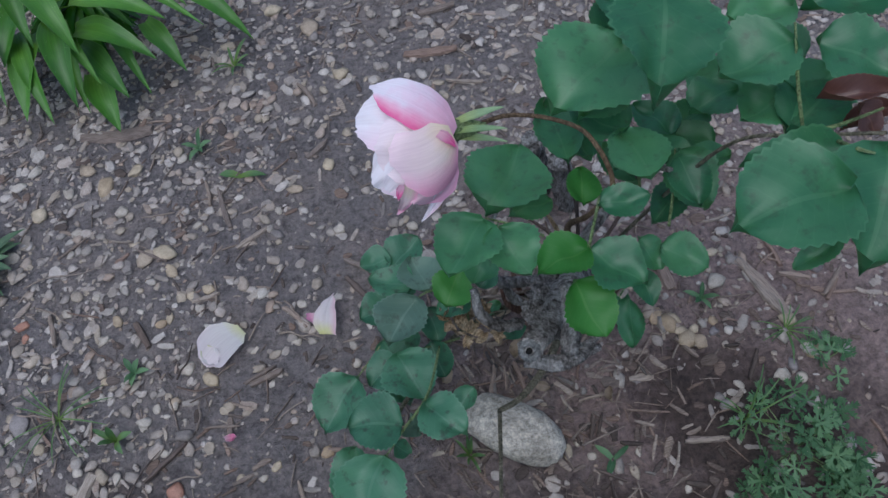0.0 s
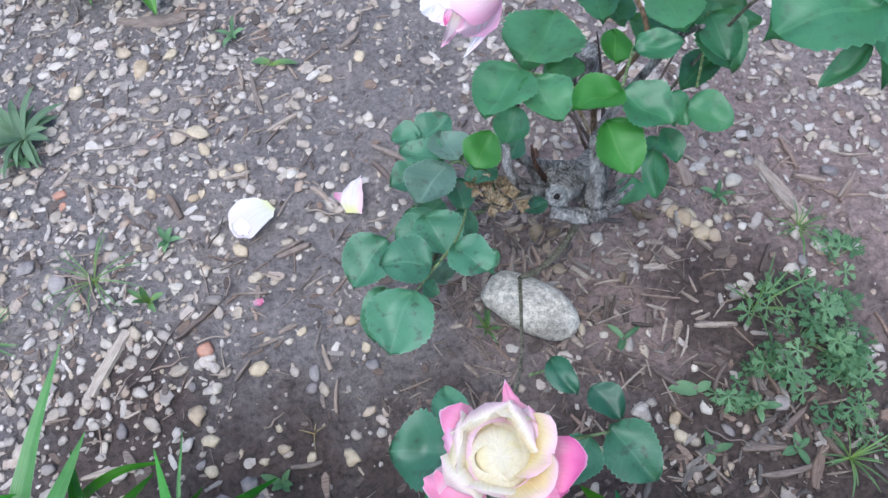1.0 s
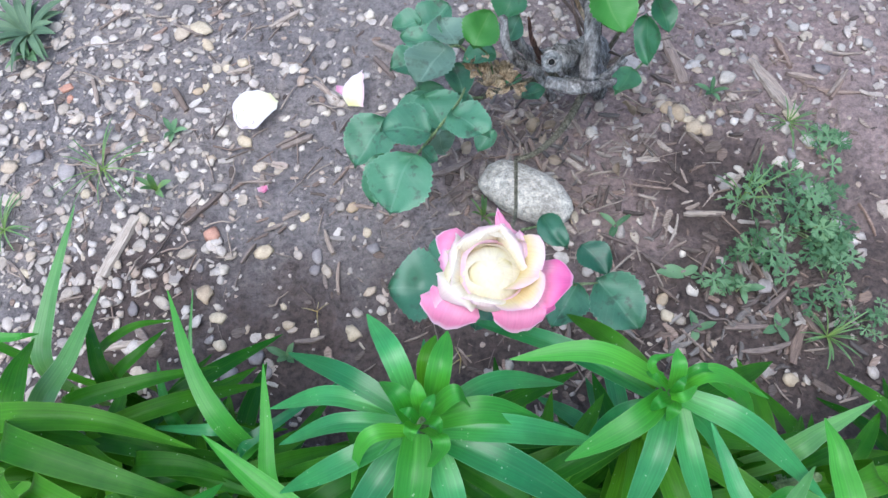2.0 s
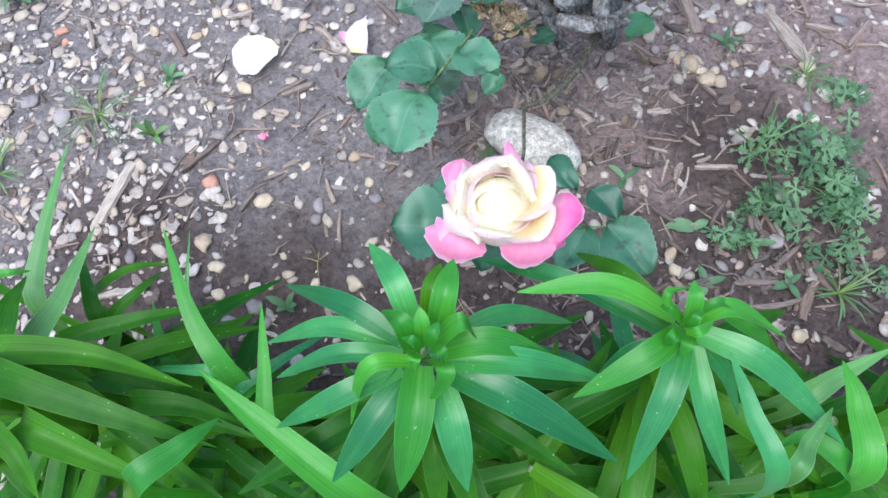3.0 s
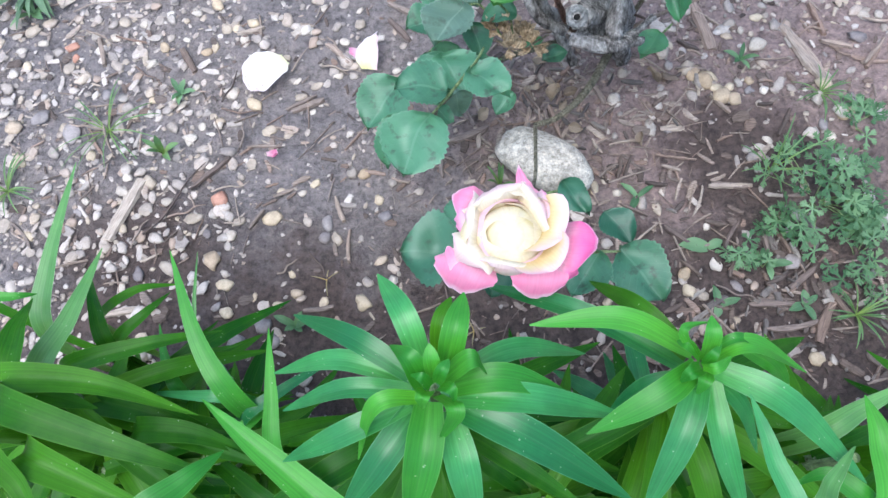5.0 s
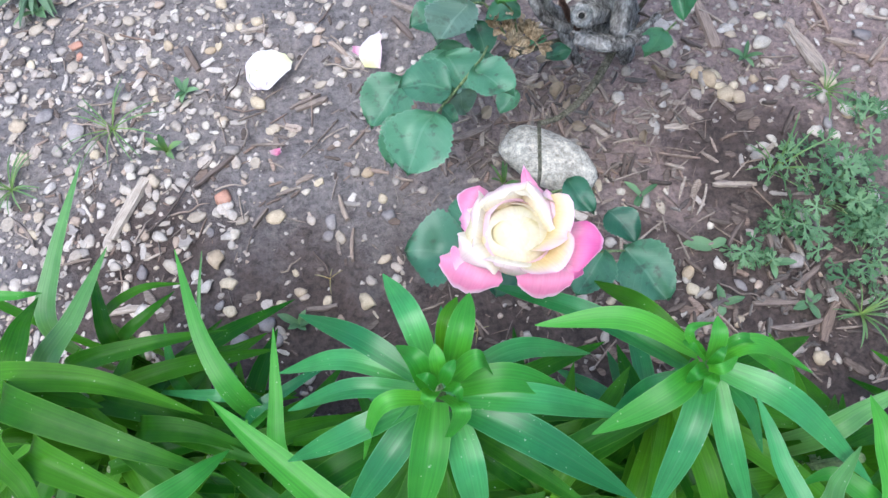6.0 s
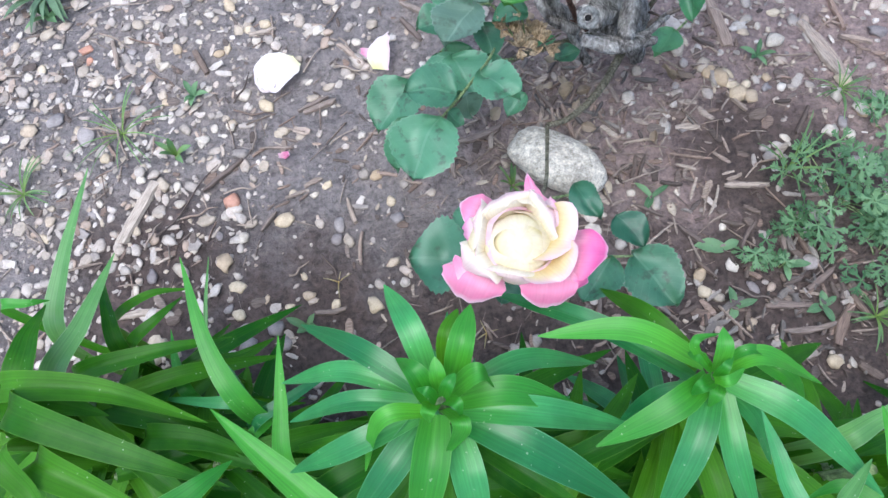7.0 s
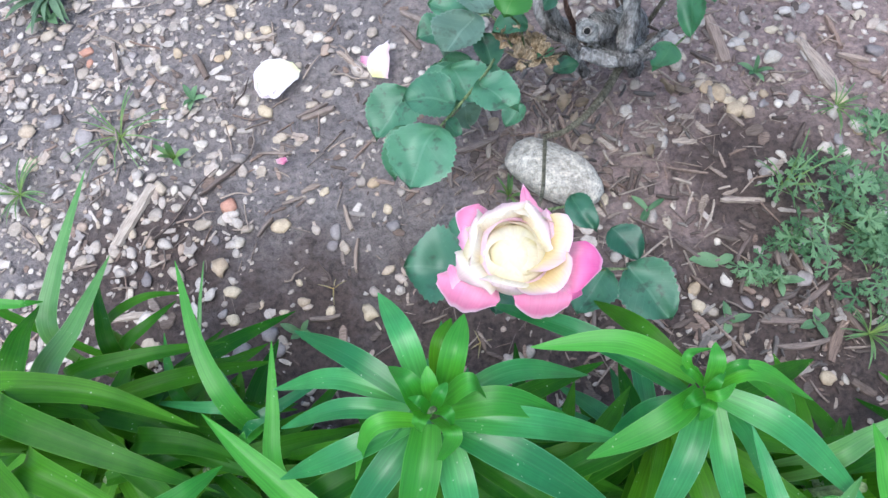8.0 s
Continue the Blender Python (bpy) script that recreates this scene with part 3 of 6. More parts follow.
SHAPES = [pebble_shape(i, rng.uniform(0.26, 0.55), rng.uniform(1.0, 1.7), rng.uniform(0.3, 0.75)) for i in range(24)]


# ---- ground ----
def spread(lo, hi, step, far):
    mid = list(np.arange(lo, hi + step / 2, step))
    grow, d, a, b = [], step, lo, hi
    left, right = [], []
    while b < far:
        d *= 1.45
        a, b = a - d, b + d
        left.insert(0, a)
        right.append(b)
    return left + mid + right


def make_ground():
    xs, ys = spread(-0.75, 1.05, 0.0075, 80), spread(-0.35, 1.45, 0.0075, 80)
    pts = [[(x, y, soil_z(x, y) + (0.0022 * noise.noise((x * 80, y * 80, 1.7)) if abs(x) < 1.2 and abs(y) < 1.6 else 0)) for x in xs] for y in ys]
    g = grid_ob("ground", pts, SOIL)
    tagged(g, "damp grey-brown garden soil of a flower bed", "ground", kind="structure")


make_ground()


# ---- the fieldstone by the rose ----
def make_stone():
    a, b = Vector((0.170, 0.344, 0.030)), Vector((0.281, 0.263, 0.030))
    c, length = (a + b) / 2, (a - b).length
    turn = math.degrees(math.atan2(b.y - a.y, b.x - a.x))
    m = pose(c.x, c.y, 0.026, 0, 0, turn)
    verts = []
    for v in BALL_V:
        k = 1 + 0.10 * noise.noise(v * 1.4 + Vector((3, 1, 2))) + 0.035 * noise.noise(v * 5) + 0.014 * noise.noise(v * 16)
        x, y = (math.copysign(abs(a) ** 0.78, a) for a in (v.x, v.y))
        k -= 0.03 * max(0.0, noise.noise((v.x * 2.2, v.y * 9 + v.z * 5, 3.3)))
        verts.append(m @ Vector((x * k * length * 0.48, y * k * length * 0.26, v.z * k * 0.033)))
    ob = mesh_ob("fieldstone", verts, BALL_F, STONE)
    tagged(ob, "rounded grey speckled fieldstone lying on the soil", "stone")


make_stone()


# ---- the rose bush ----
bush = empty("rose_bush", "rose bush with gnarled grey base and two pink cream roses", "rose bush", (0, 0, 0))
bush.location = (0.34, 0.45, 0.0)
bush_in = Matrix.Translation((-0.34, -0.45, 0.0))


def under_bush(ob):
    ob.matrix_parent_inverse = bush_in
    return ob


def bush_tube(*a, **k):
    return under_bush(tube(*a, **k))


def make_trunk():
    base = Vector((0.363, 0.497, 0.000))
    top = Vector((0.231, 0.298, 0.340))
    mid = base.lerp(top, 0.5) + Vector((0.02, 0.015, 0.02))
    trunk = bush_tube("trunk", [base - Vector((0, 0, 0.02)), base + Vector((0, 0, 0.05)), mid, top], [0.024, 0.021, 0.017, 0.0105], BARK, bush,
                      "gnarled grey cut-back trunk", 20, 0.5, 3)
    # cut face with its dark pith
    d = (top - mid).normalized()
    ring = Matrix.Translation(top) @ d.to_track_quat("Z", "Y").to_matrix().to_4x4()
    verts, faces = [], []
    prof = [(0.0108, -0.002), (0.0106, 0.002), (0.0075, 0.002), (0.0045, 0.001), (0.0035, -0.004), (0.003, -0.010), (0.0001, -0.011)]
    for r, h in prof:
        for k in range(20):
            a = 2 * math.pi * k / 20
            verts.append(ring @ Vector((r * math.cos(a), r * math.sin(a), h + 0.0015 * noise.noise((r * 300, k * 1.3, 4)))))
    for i in range(len(prof) - 1):
        for k in range(20):
            faces.append((i * 20 + k, i * 20 + (k + 1) % 20, i * 20 + 20 + (k + 1) % 20, i * 20 + 20 + k))
    mesh_ob("cut_end", verts, faces, SAWN, trunk, "pale sawn end with a dark pith hole")
    tube("pith", [ring @ Vector((0, 0, -0.004)), ring @ Vector((0, 0, 0.0035))], [0.0030, 0.0028], PITH, trunk, "dark pith of the sawn end", 12)
    knob = Vector((0.319, 0.433, 0.120))
    for k, (off, r) in enumerate(((Vector((0, 0.02, -0.03)), 0.022), (Vector((-0.028, 0.0, 0.02)), 0.017), (Vector((0.03, 0.03, -0.06)), 0.021), ((top - knob) * 0.72 + Vector((0.012, 0.006, -0.01)), 0.016), ((top - knob) * 0.5 + Vector((-0.012, 0.012, 0.0)), 0.017))):
        vs = []
        for v in BALL_V[:]:
            s = 1 + 0.40 * noise.noise(v * 1.8 + off * 90) + 0.30 * noise.noise(v * 5 + off * 40) + 0.16 * noise.noise(v * 13 + off * 20)
            vs.append(knob + off + v * r * s * 0.8)
        mesh_ob("knob", vs, BALL_F, BARK, trunk)
    return base


trunk_base = make_trunk()
root = trunk_base + Vector((0.01, 0.0, 0.03))

# old and young canes
bush_tube("cane", [root, (0.334, 0.441, 0.160), (0.330, 0.475, 0.220), (0.320, 0.412, 0.360), (0.330, 0.400, 0.430), (0.315, 0.433, 0.462),
                   (0.283, 0.442, 0.485), (0.247, 0.445, 0.498), (0.223, 0.440, 0.502)],
          [0.007, 0.005, 0.004, 0.0026, 0.0024, 0.0022, 0.0019, 0.0018, 0.0022], YOUNG_CANE, bush, "slender reddish-green cane bent over by its rose")
bush_tube("cane", [root, (0.295, 0.378, 0.080), (0.241, 0.323, 0.110), (0.206, 0.305, 0.130)], [0.0065, 0.005, 0.004, 0.0032], CANE_M, bush)
bush_tube("cane", [(0.206, 0.305, 0.130), (0.186, 0.222, 0.220), (0.167, 0.152, 0.300), (0.132, 0.072, 0.395)], [0.0028, 0.0021, 0.0019, 0.0026], CANE_M, bush)
bush_tube("cane", [root, (0.245, 0.463, 0.140), (0.227, 0.461, 0.260), (0.258, 0.475, 0.340)], [0.009, 0.007, 0.004, 0.0025], BARK, bush, "old grey-brown cane", 10, 0.3)
bush_tube("cane", [root, (0.340, 0.432, 0.120), (0.329, 0.447, 0.200), (0.392, 0.460, 0.330), (0.388, 0.408, 0.420)], [0.010, 0.009, 0.007, 0.004, 0.0025], BARK, bush, "old grey-brown cane", 10, 0.3)
bush_tube("cane", [root, (0.190, 0.426, 0.100), (0.110, 0.340, 0.160), (0.082, 0.294, 0.200)], [0.006, 0.004, 0.0028, 0.002], CANE_M, bush)
bush_tube("cane", [root, (0.410, 0.423, 0.360), (0.422, 0.386, 0.480), (0.443, 0.348, 0.530), (0.477, 0.319, 0.560)], [0.0030, 0.0020, 0.0016, 0.0016, 0.0014], CANE_M, bush, "slender green-brown cane")
for top in ((0.336, 0.652, 0.160), (0.365, 0.615, 0.150)):
    bush_tube("old_stub", [(top[0] + 0.03, top[1] + 0.02, -0.01), (top[0] + 0.018, top[1] + 0.012, top[2] * 0.5), top], [0.017, 0.015, 0.014], BARK, bush, "grey cut-back stub", 16, 0.5, 5)
bush_tube("cane", [root, (0.330, 0.385, 0.160), (0.334, 0.352, 0.250)], [0.007, 0.005, 0.002], BARK, bush)
bush_tube("old_stub", [(0.366, 0.452, 0.020), (0.336, 0.423, 0.120), (0.317, 0.408, 0.220)], [0.012, 0.010, 0.008], BARK, bush, "grey cut-back stub", 16, 0.5, 8)
bush_tube("cane", [(0.288, 0.436, 0.050), (0.257, 0.451, 0.120), (0.228, 0.457, 0.200)], [0.007, 0.006, 0.004], BARK, bush, "old grey-brown cane", 10, 0.4)
bush_tube("cane", [(0.288, 0.453, 0.040), (0.274, 0.482, 0.080), (0.271, 0.504, 0.100)], [0.004, 0.0035, 0.002], RED_CANE, bush, "reddish-brown cane")
bush_tube("cane", [(0.297, 0.446, 0.060), (0.272, 0.457, 0.090), (0.222, 0.460, 0.110), (0.203, 0.455, 0.110)], [0.003, 0.0025, 0.0018, 0.001], CHIP, bush, "dry straw-coloured twig", 6)

bush_tube("cane", [(0.197, 0.377, 0.320), (0.201, 0.366, 0.280), (0.221, 0.362, 0.250), (0.244, 0.371, 0.220)], [0.005, 0.0055, 0.006, 0.007], BARK, bush, "crooked brown-grey cane", 12, 0.45, 4)
bush_tube("cane", [(0.223, 0.372, 0.320), (0.230, 0.372, 0.280), (0.248, 0.388, 0.220), (0.270, 0.413, 0.160)], [0.0012, 0.0026, 0.004, 0.005], RED_CANE, bush, "reddish-brown cane", 12, 0.45, 4)
bush_tube("cane", [(0.278, 0.340, 0.370), (0.279, 0.324, 0.335), (0.277, 0.308, 0.290)], [0.0075, 0.0085, 0.01], BARK, bush, "smooth grey upright cane", 12, 0.45, 4)
bush_tube("cane", [(0.326, 0.328, 0.280), (0.301, 0.313, 0.280), (0.272, 0.307, 0.270)], [0.002, 0.004, 0.007], BARK, bush, "short grey side branch", 12, 0.45, 4)
bush_tube("cane", [(0.230, 0.303, 0.300), (0.261, 0.296, 0.290), (0.310, 0.309, 0.270)], [0.006, 0.0085, 0.004], BARK, bush, "knotted grey crown of the bush", 12, 0.45, 4)


for k, (x, y, z, mat) in enumerate(((-0.110, 0.055, 0.16, DARK_CHIP), (-0.083, 0.077, 0.20, DEAD_M), (-0.055, 0.022, 0.14, DARK_CHIP), (-0.022, 0.066, 0.22, DARK_CHIP), (0.088, 0.055, 0.18, DARK_CHIP), (-0.132, -0.033, 0.06, CHIP), (0.022, -0.033, 0.05, DARK_CHIP), (0.099, -0.022, 0.07, CHIP), (-0.066, -0.055, 0.04, DARK_CHIP))):
    far = root + Vector((x, y, z))
    bush_tube("dead_twig", [root + Vector((0.01 * math.sin(k * 2.0), 0.01 * math.cos(k * 3.0), 0.0)), root.lerp(far, 0.5) + Vector((0.012 * math.cos(k * 1.7), 0.01 * math.sin(k * 2.3), 0.012)), far], [0.0035, 0.0026, 0.0010], mat, bush, "dry dead twig", 7, 0.4, k)


def spray(stalk, leaves):
    """A leaf stalk with its leaflets: (base, tip, breadth, lean, material)."""
    st = bush_tube("leaf_stalk", stalk, [0.0015] * (len(stalk) - 1) + [0.0009], STALK_M, bush, "", 6)
    for base, tip, broad, lean, mat in leaves:
        leaflet(st, base, tip, broad, lean, mat)


R, S, Y = ROSE_LEAF, SPOTTED_LEAF, YOUNG_LEAF
BRONZE, D = BRONZE_LEAF, DUSTY_LEAF
# low sprays
spray([(0.152, 0.369, 0.210), (0.138, 0.315, 0.270), (0.125, 0.285, 0.297), (0.103, 0.269, 0.285), (0.080, 0.245, 0.287)],
      [((0.081, 0.248, 0.288), (0.046, 0.187, 0.276), 0.94, -4, S), ((0.050, 0.270, 0.255), (0.030, 0.212, 0.250), 0.70, 8, S), ((0.103, 0.271, 0.288), (0.048, 0.278, 0.294), 1.04, 6, S), ((0.126, 0.284, 0.298), (0.160, 0.243, 0.306), 0.82, -8, S), ((0.088, 0.259, 0.280), (0.101, 0.249, 0.262), 0.75, 0, S), ((0.182, 0.327, 0.175), (0.157, 0.304, 0.165), 0.72, 0, S), ((0.110, 0.285, 0.270), (0.113, 0.277, 0.232), 0.80, 0, D)])
spray([(0.125, 0.481, 0.100), (0.085, 0.411, 0.150), (0.053, 0.372, 0.165)],
      [((0.053, 0.374, 0.162), (0.004, 0.318, 0.145), 0.86, 4, S), ((0.086, 0.415, 0.150), (0.102, 0.370, 0.150), 0.8, 0, S)])
spray([(0.180, 0.404, 0.130), (0.135, 0.390, 0.160), (0.102, 0.378, 0.180)],
      [((0.103, 0.378, 0.190), (0.127, 0.311, 0.200), 0.85, 0, S), ((0.109, 0.372, 0.180), (0.064, 0.355, 0.170), 0.95, 6, S), ((0.143, 0.398, 0.160), (0.153, 0.355, 0.140), 0.8, 0, S),
       ((0.089, 0.373, 0.150), (0.106, 0.328, 0.150), 0.9, 0, S), ((0.129, 0.426, 0.140), (0.098, 0.396, 0.130), 0.9, 0, S)])
spray([(0.186, 0.436, 0.130), (0.161, 0.451, 0.180), (0.134, 0.435, 0.200)],
      [((0.139, 0.438, 0.200), (0.096, 0.385, 0.200), 0.9, 5, D), ((0.111, 0.448, 0.170), (0.065, 0.438, 0.170), 0.95, 0, S), ((0.140, 0.465, 0.170), (0.084, 0.495, 0.160), 0.7, 6, S),
       ((0.118, 0.524, 0.150), (0.075, 0.520, 0.150), 0.95, 0, S), ((0.115, 0.507, 0.150), (0.158, 0.544, 0.150), 0.95, -6, S), ((0.157, 0.449, 0.180), (0.142, 0.506, 0.170), 0.9, 0, D),
       ((0.147, 0.442, 0.160), (0.153, 0.393, 0.150), 0.7, 0, S), ((0.131, 0.508, 0.130), (0.104, 0.467, 0.120), 0.9, 0, S)])
spray([(0.195, 0.407, 0.150), (0.190, 0.414, 0.200), (0.174, 0.404, 0.240)],
      [((0.168, 0.400, 0.240), (0.196, 0.443, 0.250), 0.85, 6, Y), ((0.200, 0.418, 0.200), (0.155, 0.411, 0.200), 0.75, 8, S), ((0.229, 0.394, 0.130), (0.264, 0.400, 0.130), 0.6, 10, S), ((0.214, 0.433, 0.200), (0.236, 0.456, 0.220), 0.8, 0, S)])
spray([(0.414, 0.441, 0.100), (0.397, 0.424, 0.110), (0.386, 0.412, 0.120)],
      [((0.387, 0.418, 0.120), (0.354, 0.382, 0.120), 0.75, 10, R), ((0.429, 0.477, 0.120), (0.407, 0.440, 0.120), 0.7, 0, R), ((0.247, 0.460, 0.080), (0.213, 0.440, 0.080), 0.6, 20, R)])
# middle sprays
spray([(0.268, 0.390, 0.380), (0.243, 0.405, 0.385), (0.219, 0.419, 0.385)],
      [((0.217, 0.415, 0.390), (0.172, 0.361, 0.390), 0.88, 6, R), ((0.227, 0.407, 0.385), (0.245, 0.349, 0.385), 0.85, -4, R), ((0.222, 0.436, 0.360), (0.278, 0.517, 0.340), 0.85, 4, R),
       ((0.247, 0.437, 0.350), (0.295, 0.453, 0.330), 0.75, 0, R), ((0.222, 0.438, 0.300), (0.200, 0.403, 0.280), 0.8, 0, R)])
spray([(0.318, 0.396, 0.420), (0.295, 0.352, 0.430), (0.287, 0.336, 0.430)],
      [((0.290, 0.343, 0.430), (0.241, 0.327, 0.435), 0.86, 5, Y), ((0.291, 0.345, 0.425), (0.330, 0.304, 0.420), 0.84, 4, R), ((0.273, 0.324, 0.420), (0.287, 0.274, 0.400), 0.90, -8, Y),
       ((0.329, 0.324, 0.360), (0.327, 0.282, 0.330), 0.5, 30, R), ((0.353, 0.355, 0.340), (0.357, 0.316, 0.330), 0.6, 0, R), ((0.351, 0.369, 0.380), (0.366, 0.340, 0.360), 0.8, 0, R)])
spray([(0.331, 0.401, 0.430), (0.328, 0.387, 0.440)],
      [((0.306, 0.374, 0.445), (0.351, 0.369, 0.450), 0.66, 4, R), ((0.315, 0.417, 0.370), (0.325, 0.461, 0.370), 0.75, 6, Y), ((0.369, 0.360, 0.370), (0.409, 0.331, 0.360), 0.8, 14, R),
       ((0.363, 0.393, 0.430), (0.356, 0.458, 0.420), 0.8, 0, R), ((0.404, 0.427, 0.410), (0.409, 0.374, 0.400), 0.7, 10, R), ((0.418, 0.431, 0.390), (0.466, 0.433, 0.380), 0.55, 0, R),
       ((0.342, 0.472, 0.360), (0.328, 0.522, 0.360), 0.8, 0, R)])
# high sprays at the top of the bush
spray([(0.356, 0.554, 0.520), (0.359, 0.494, 0.530), (0.361, 0.465, 0.520)],
      [((0.374, 0.524, 0.470), (0.289, 0.464, 0.460), 0.98, -4, R),
       ((0.382, 0.495, 0.550), (0.339, 0.385, 0.550), 0.68, 3, R),
       ((0.368, 0.482, 0.440), (0.317, 0.468, 0.440), 0.75, -1, R),
       ((0.385, 0.529, 0.480), (0.360, 0.576, 0.480), 0.7, 6, R),
       ((0.426, 0.464, 0.420), (0.480, 0.479, 0.420), 0.85, 2, R)])
spray([(0.450, 0.326, 0.550), (0.445, 0.306, 0.570), (0.454, 0.300, 0.570)],
      [((0.460, 0.320, 0.540), (0.387, 0.334, 0.530), 0.5, -4, R),
       ((0.425, 0.277, 0.575), (0.341, 0.267, 0.570), 0.88, 3, R),
       ((0.469, 0.308, 0.560), (0.418, 0.228, 0.550), 0.85, -1, R),
       ((0.420, 0.258, 0.560), (0.389, 0.248, 0.530), 0.4, 6, R)])
spray([(0.463, 0.366, 0.500), (0.466, 0.400, 0.520), (0.484, 0.453, 0.530)],
      [((0.481, 0.442, 0.520), (0.413, 0.428, 0.510), 1.0, -4, R),
       ((0.488, 0.423, 0.480), (0.437, 0.409, 0.470), 1.0, 3, R),
       ((0.463, 0.384, 0.480), (0.523, 0.415, 0.480), 0.88, -1, R),
       ((0.491, 0.432, 0.530), (0.540, 0.383, 0.530), 0.85, 6, R),
       ((0.512, 0.494, 0.500), (0.448, 0.494, 0.500), 0.88, 2, R),
       ((0.501, 0.475, 0.520), (0.576, 0.464, 0.520), 0.75, -2, R)])
spray([(0.442, 0.357, 0.520), (0.471, 0.351, 0.530), (0.501, 0.351, 0.540)],
      [((0.459, 0.372, 0.540), (0.520, 0.363, 0.540), 0.3, -4, BRONZE),
       ((0.502, 0.373, 0.520), (0.516, 0.354, 0.500), 0.88, 3, BRONZE),
       ((0.540, 0.374, 0.500), (0.496, 0.368, 0.490), 0.4, -1, BRONZE)])
spray([(0.390, 0.382, 0.360), (0.400, 0.412, 0.390), (0.409, 0.441, 0.400)],
      [((0.410, 0.441, 0.400), (0.426, 0.385, 0.370), 0.75, -4, R),
       ((0.397, 0.462, 0.380), (0.352, 0.443, 0.380), 1.0, 3, R),
       ((0.403, 0.425, 0.390), (0.407, 0.465, 0.390), 0.88, -1, R)])
# lower leaves of the top
spray([(0.386, 0.442, 0.340), (0.378, 0.459, 0.380), (0.374, 0.473, 0.400)],
      [((0.366, 0.455, 0.420), (0.320, 0.502, 0.420), 0.75, -4, R),
       ((0.421, 0.464, 0.380), (0.393, 0.514, 0.380), 0.8, 3, R),
       ((0.312, 0.460, 0.380), (0.309, 0.541, 0.380), 0.6, -1, R),
       ((0.474, 0.503, 0.360), (0.423, 0.479, 0.360), 0.7, 6, R),
       ((0.460, 0.450, 0.370), (0.414, 0.487, 0.370), 0.6, 2, R),
       ((0.353, 0.539, 0.460), (0.400, 0.572, 0.460), 0.8, -2, R)])
spray([(0.516, 0.403, 0.380), (0.508, 0.442, 0.420), (0.518, 0.487, 0.430)],
      [((0.496, 0.521, 0.400), (0.438, 0.484, 0.400), 0.8, -4, R),
       ((0.539, 0.479, 0.440), (0.508, 0.524, 0.440), 0.8, 3, R),
       ((0.550, 0.453, 0.450), (0.490, 0.403, 0.450), 0.75, -1, R),
       ((0.582, 0.433, 0.470), (0.569, 0.477, 0.470), 0.8, 6, R),
       ((0.390, 0.448, 0.330), (0.360, 0.507, 0.330), 0.7, 2, R),
       ((0.434, 0.437, 0.330), (0.385, 0.401, 0.330), 0.6, -2, R)])
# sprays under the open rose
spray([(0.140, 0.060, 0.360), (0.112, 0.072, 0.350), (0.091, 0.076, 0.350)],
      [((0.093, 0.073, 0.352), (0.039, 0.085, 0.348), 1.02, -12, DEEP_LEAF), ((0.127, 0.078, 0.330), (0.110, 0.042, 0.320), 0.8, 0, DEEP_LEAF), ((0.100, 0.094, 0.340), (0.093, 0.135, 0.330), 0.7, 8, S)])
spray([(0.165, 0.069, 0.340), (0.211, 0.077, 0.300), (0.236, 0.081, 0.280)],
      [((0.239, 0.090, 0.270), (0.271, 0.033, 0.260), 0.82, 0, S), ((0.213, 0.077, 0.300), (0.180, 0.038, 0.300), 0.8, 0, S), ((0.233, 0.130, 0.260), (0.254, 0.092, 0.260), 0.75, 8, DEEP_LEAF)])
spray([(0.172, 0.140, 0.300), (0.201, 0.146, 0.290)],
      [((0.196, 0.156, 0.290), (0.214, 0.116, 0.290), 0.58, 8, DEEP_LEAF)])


def sepals(parent, m, n=5, length=0.04, back=-0.5, spread=0.55):
    for k in range(n):
        a = 2 * math.pi * k / n + 0.3
        b = m @ Vector((0.007 * math.cos(a), 0.007 * math.sin(a), -0.001))
        t = m @ Vector((length * spread * math.cos(a), length * spread * math.sin(a), length * back))
        grid_ob("sepal", strap_points(b, t, 0.008, 0.002, 9, 5, 0.3, 0.3, k, 0.3), SEPAL_M, parent)


def hip(name, m, label):
    """The green cup under a rose, which carries its petals."""
    verts, faces = [], []
    prof = [(0.0026, -0.032), (0.0040, -0.027), (0.0075, -0.018), (0.0100, -0.008), (0.0115, 0.001), (0.004, 0.006)]
    for r, h in prof:
        for k in range(12):
            a = 2 * math.pi * k / 12
            verts.append(m @ Vector((r * math.cos(a), r * math.sin(a), h)))
    for i in range(len(prof) - 1):
        for k in range(12):
            faces.append((i * 12 + k, i * 12 + (k + 1) % 12, i * 12 + 12 + (k + 1) % 12, i * 12 + 12 + k))
    return under_bush(mesh_ob(name, verts, faces, STALK_M, bush, label))


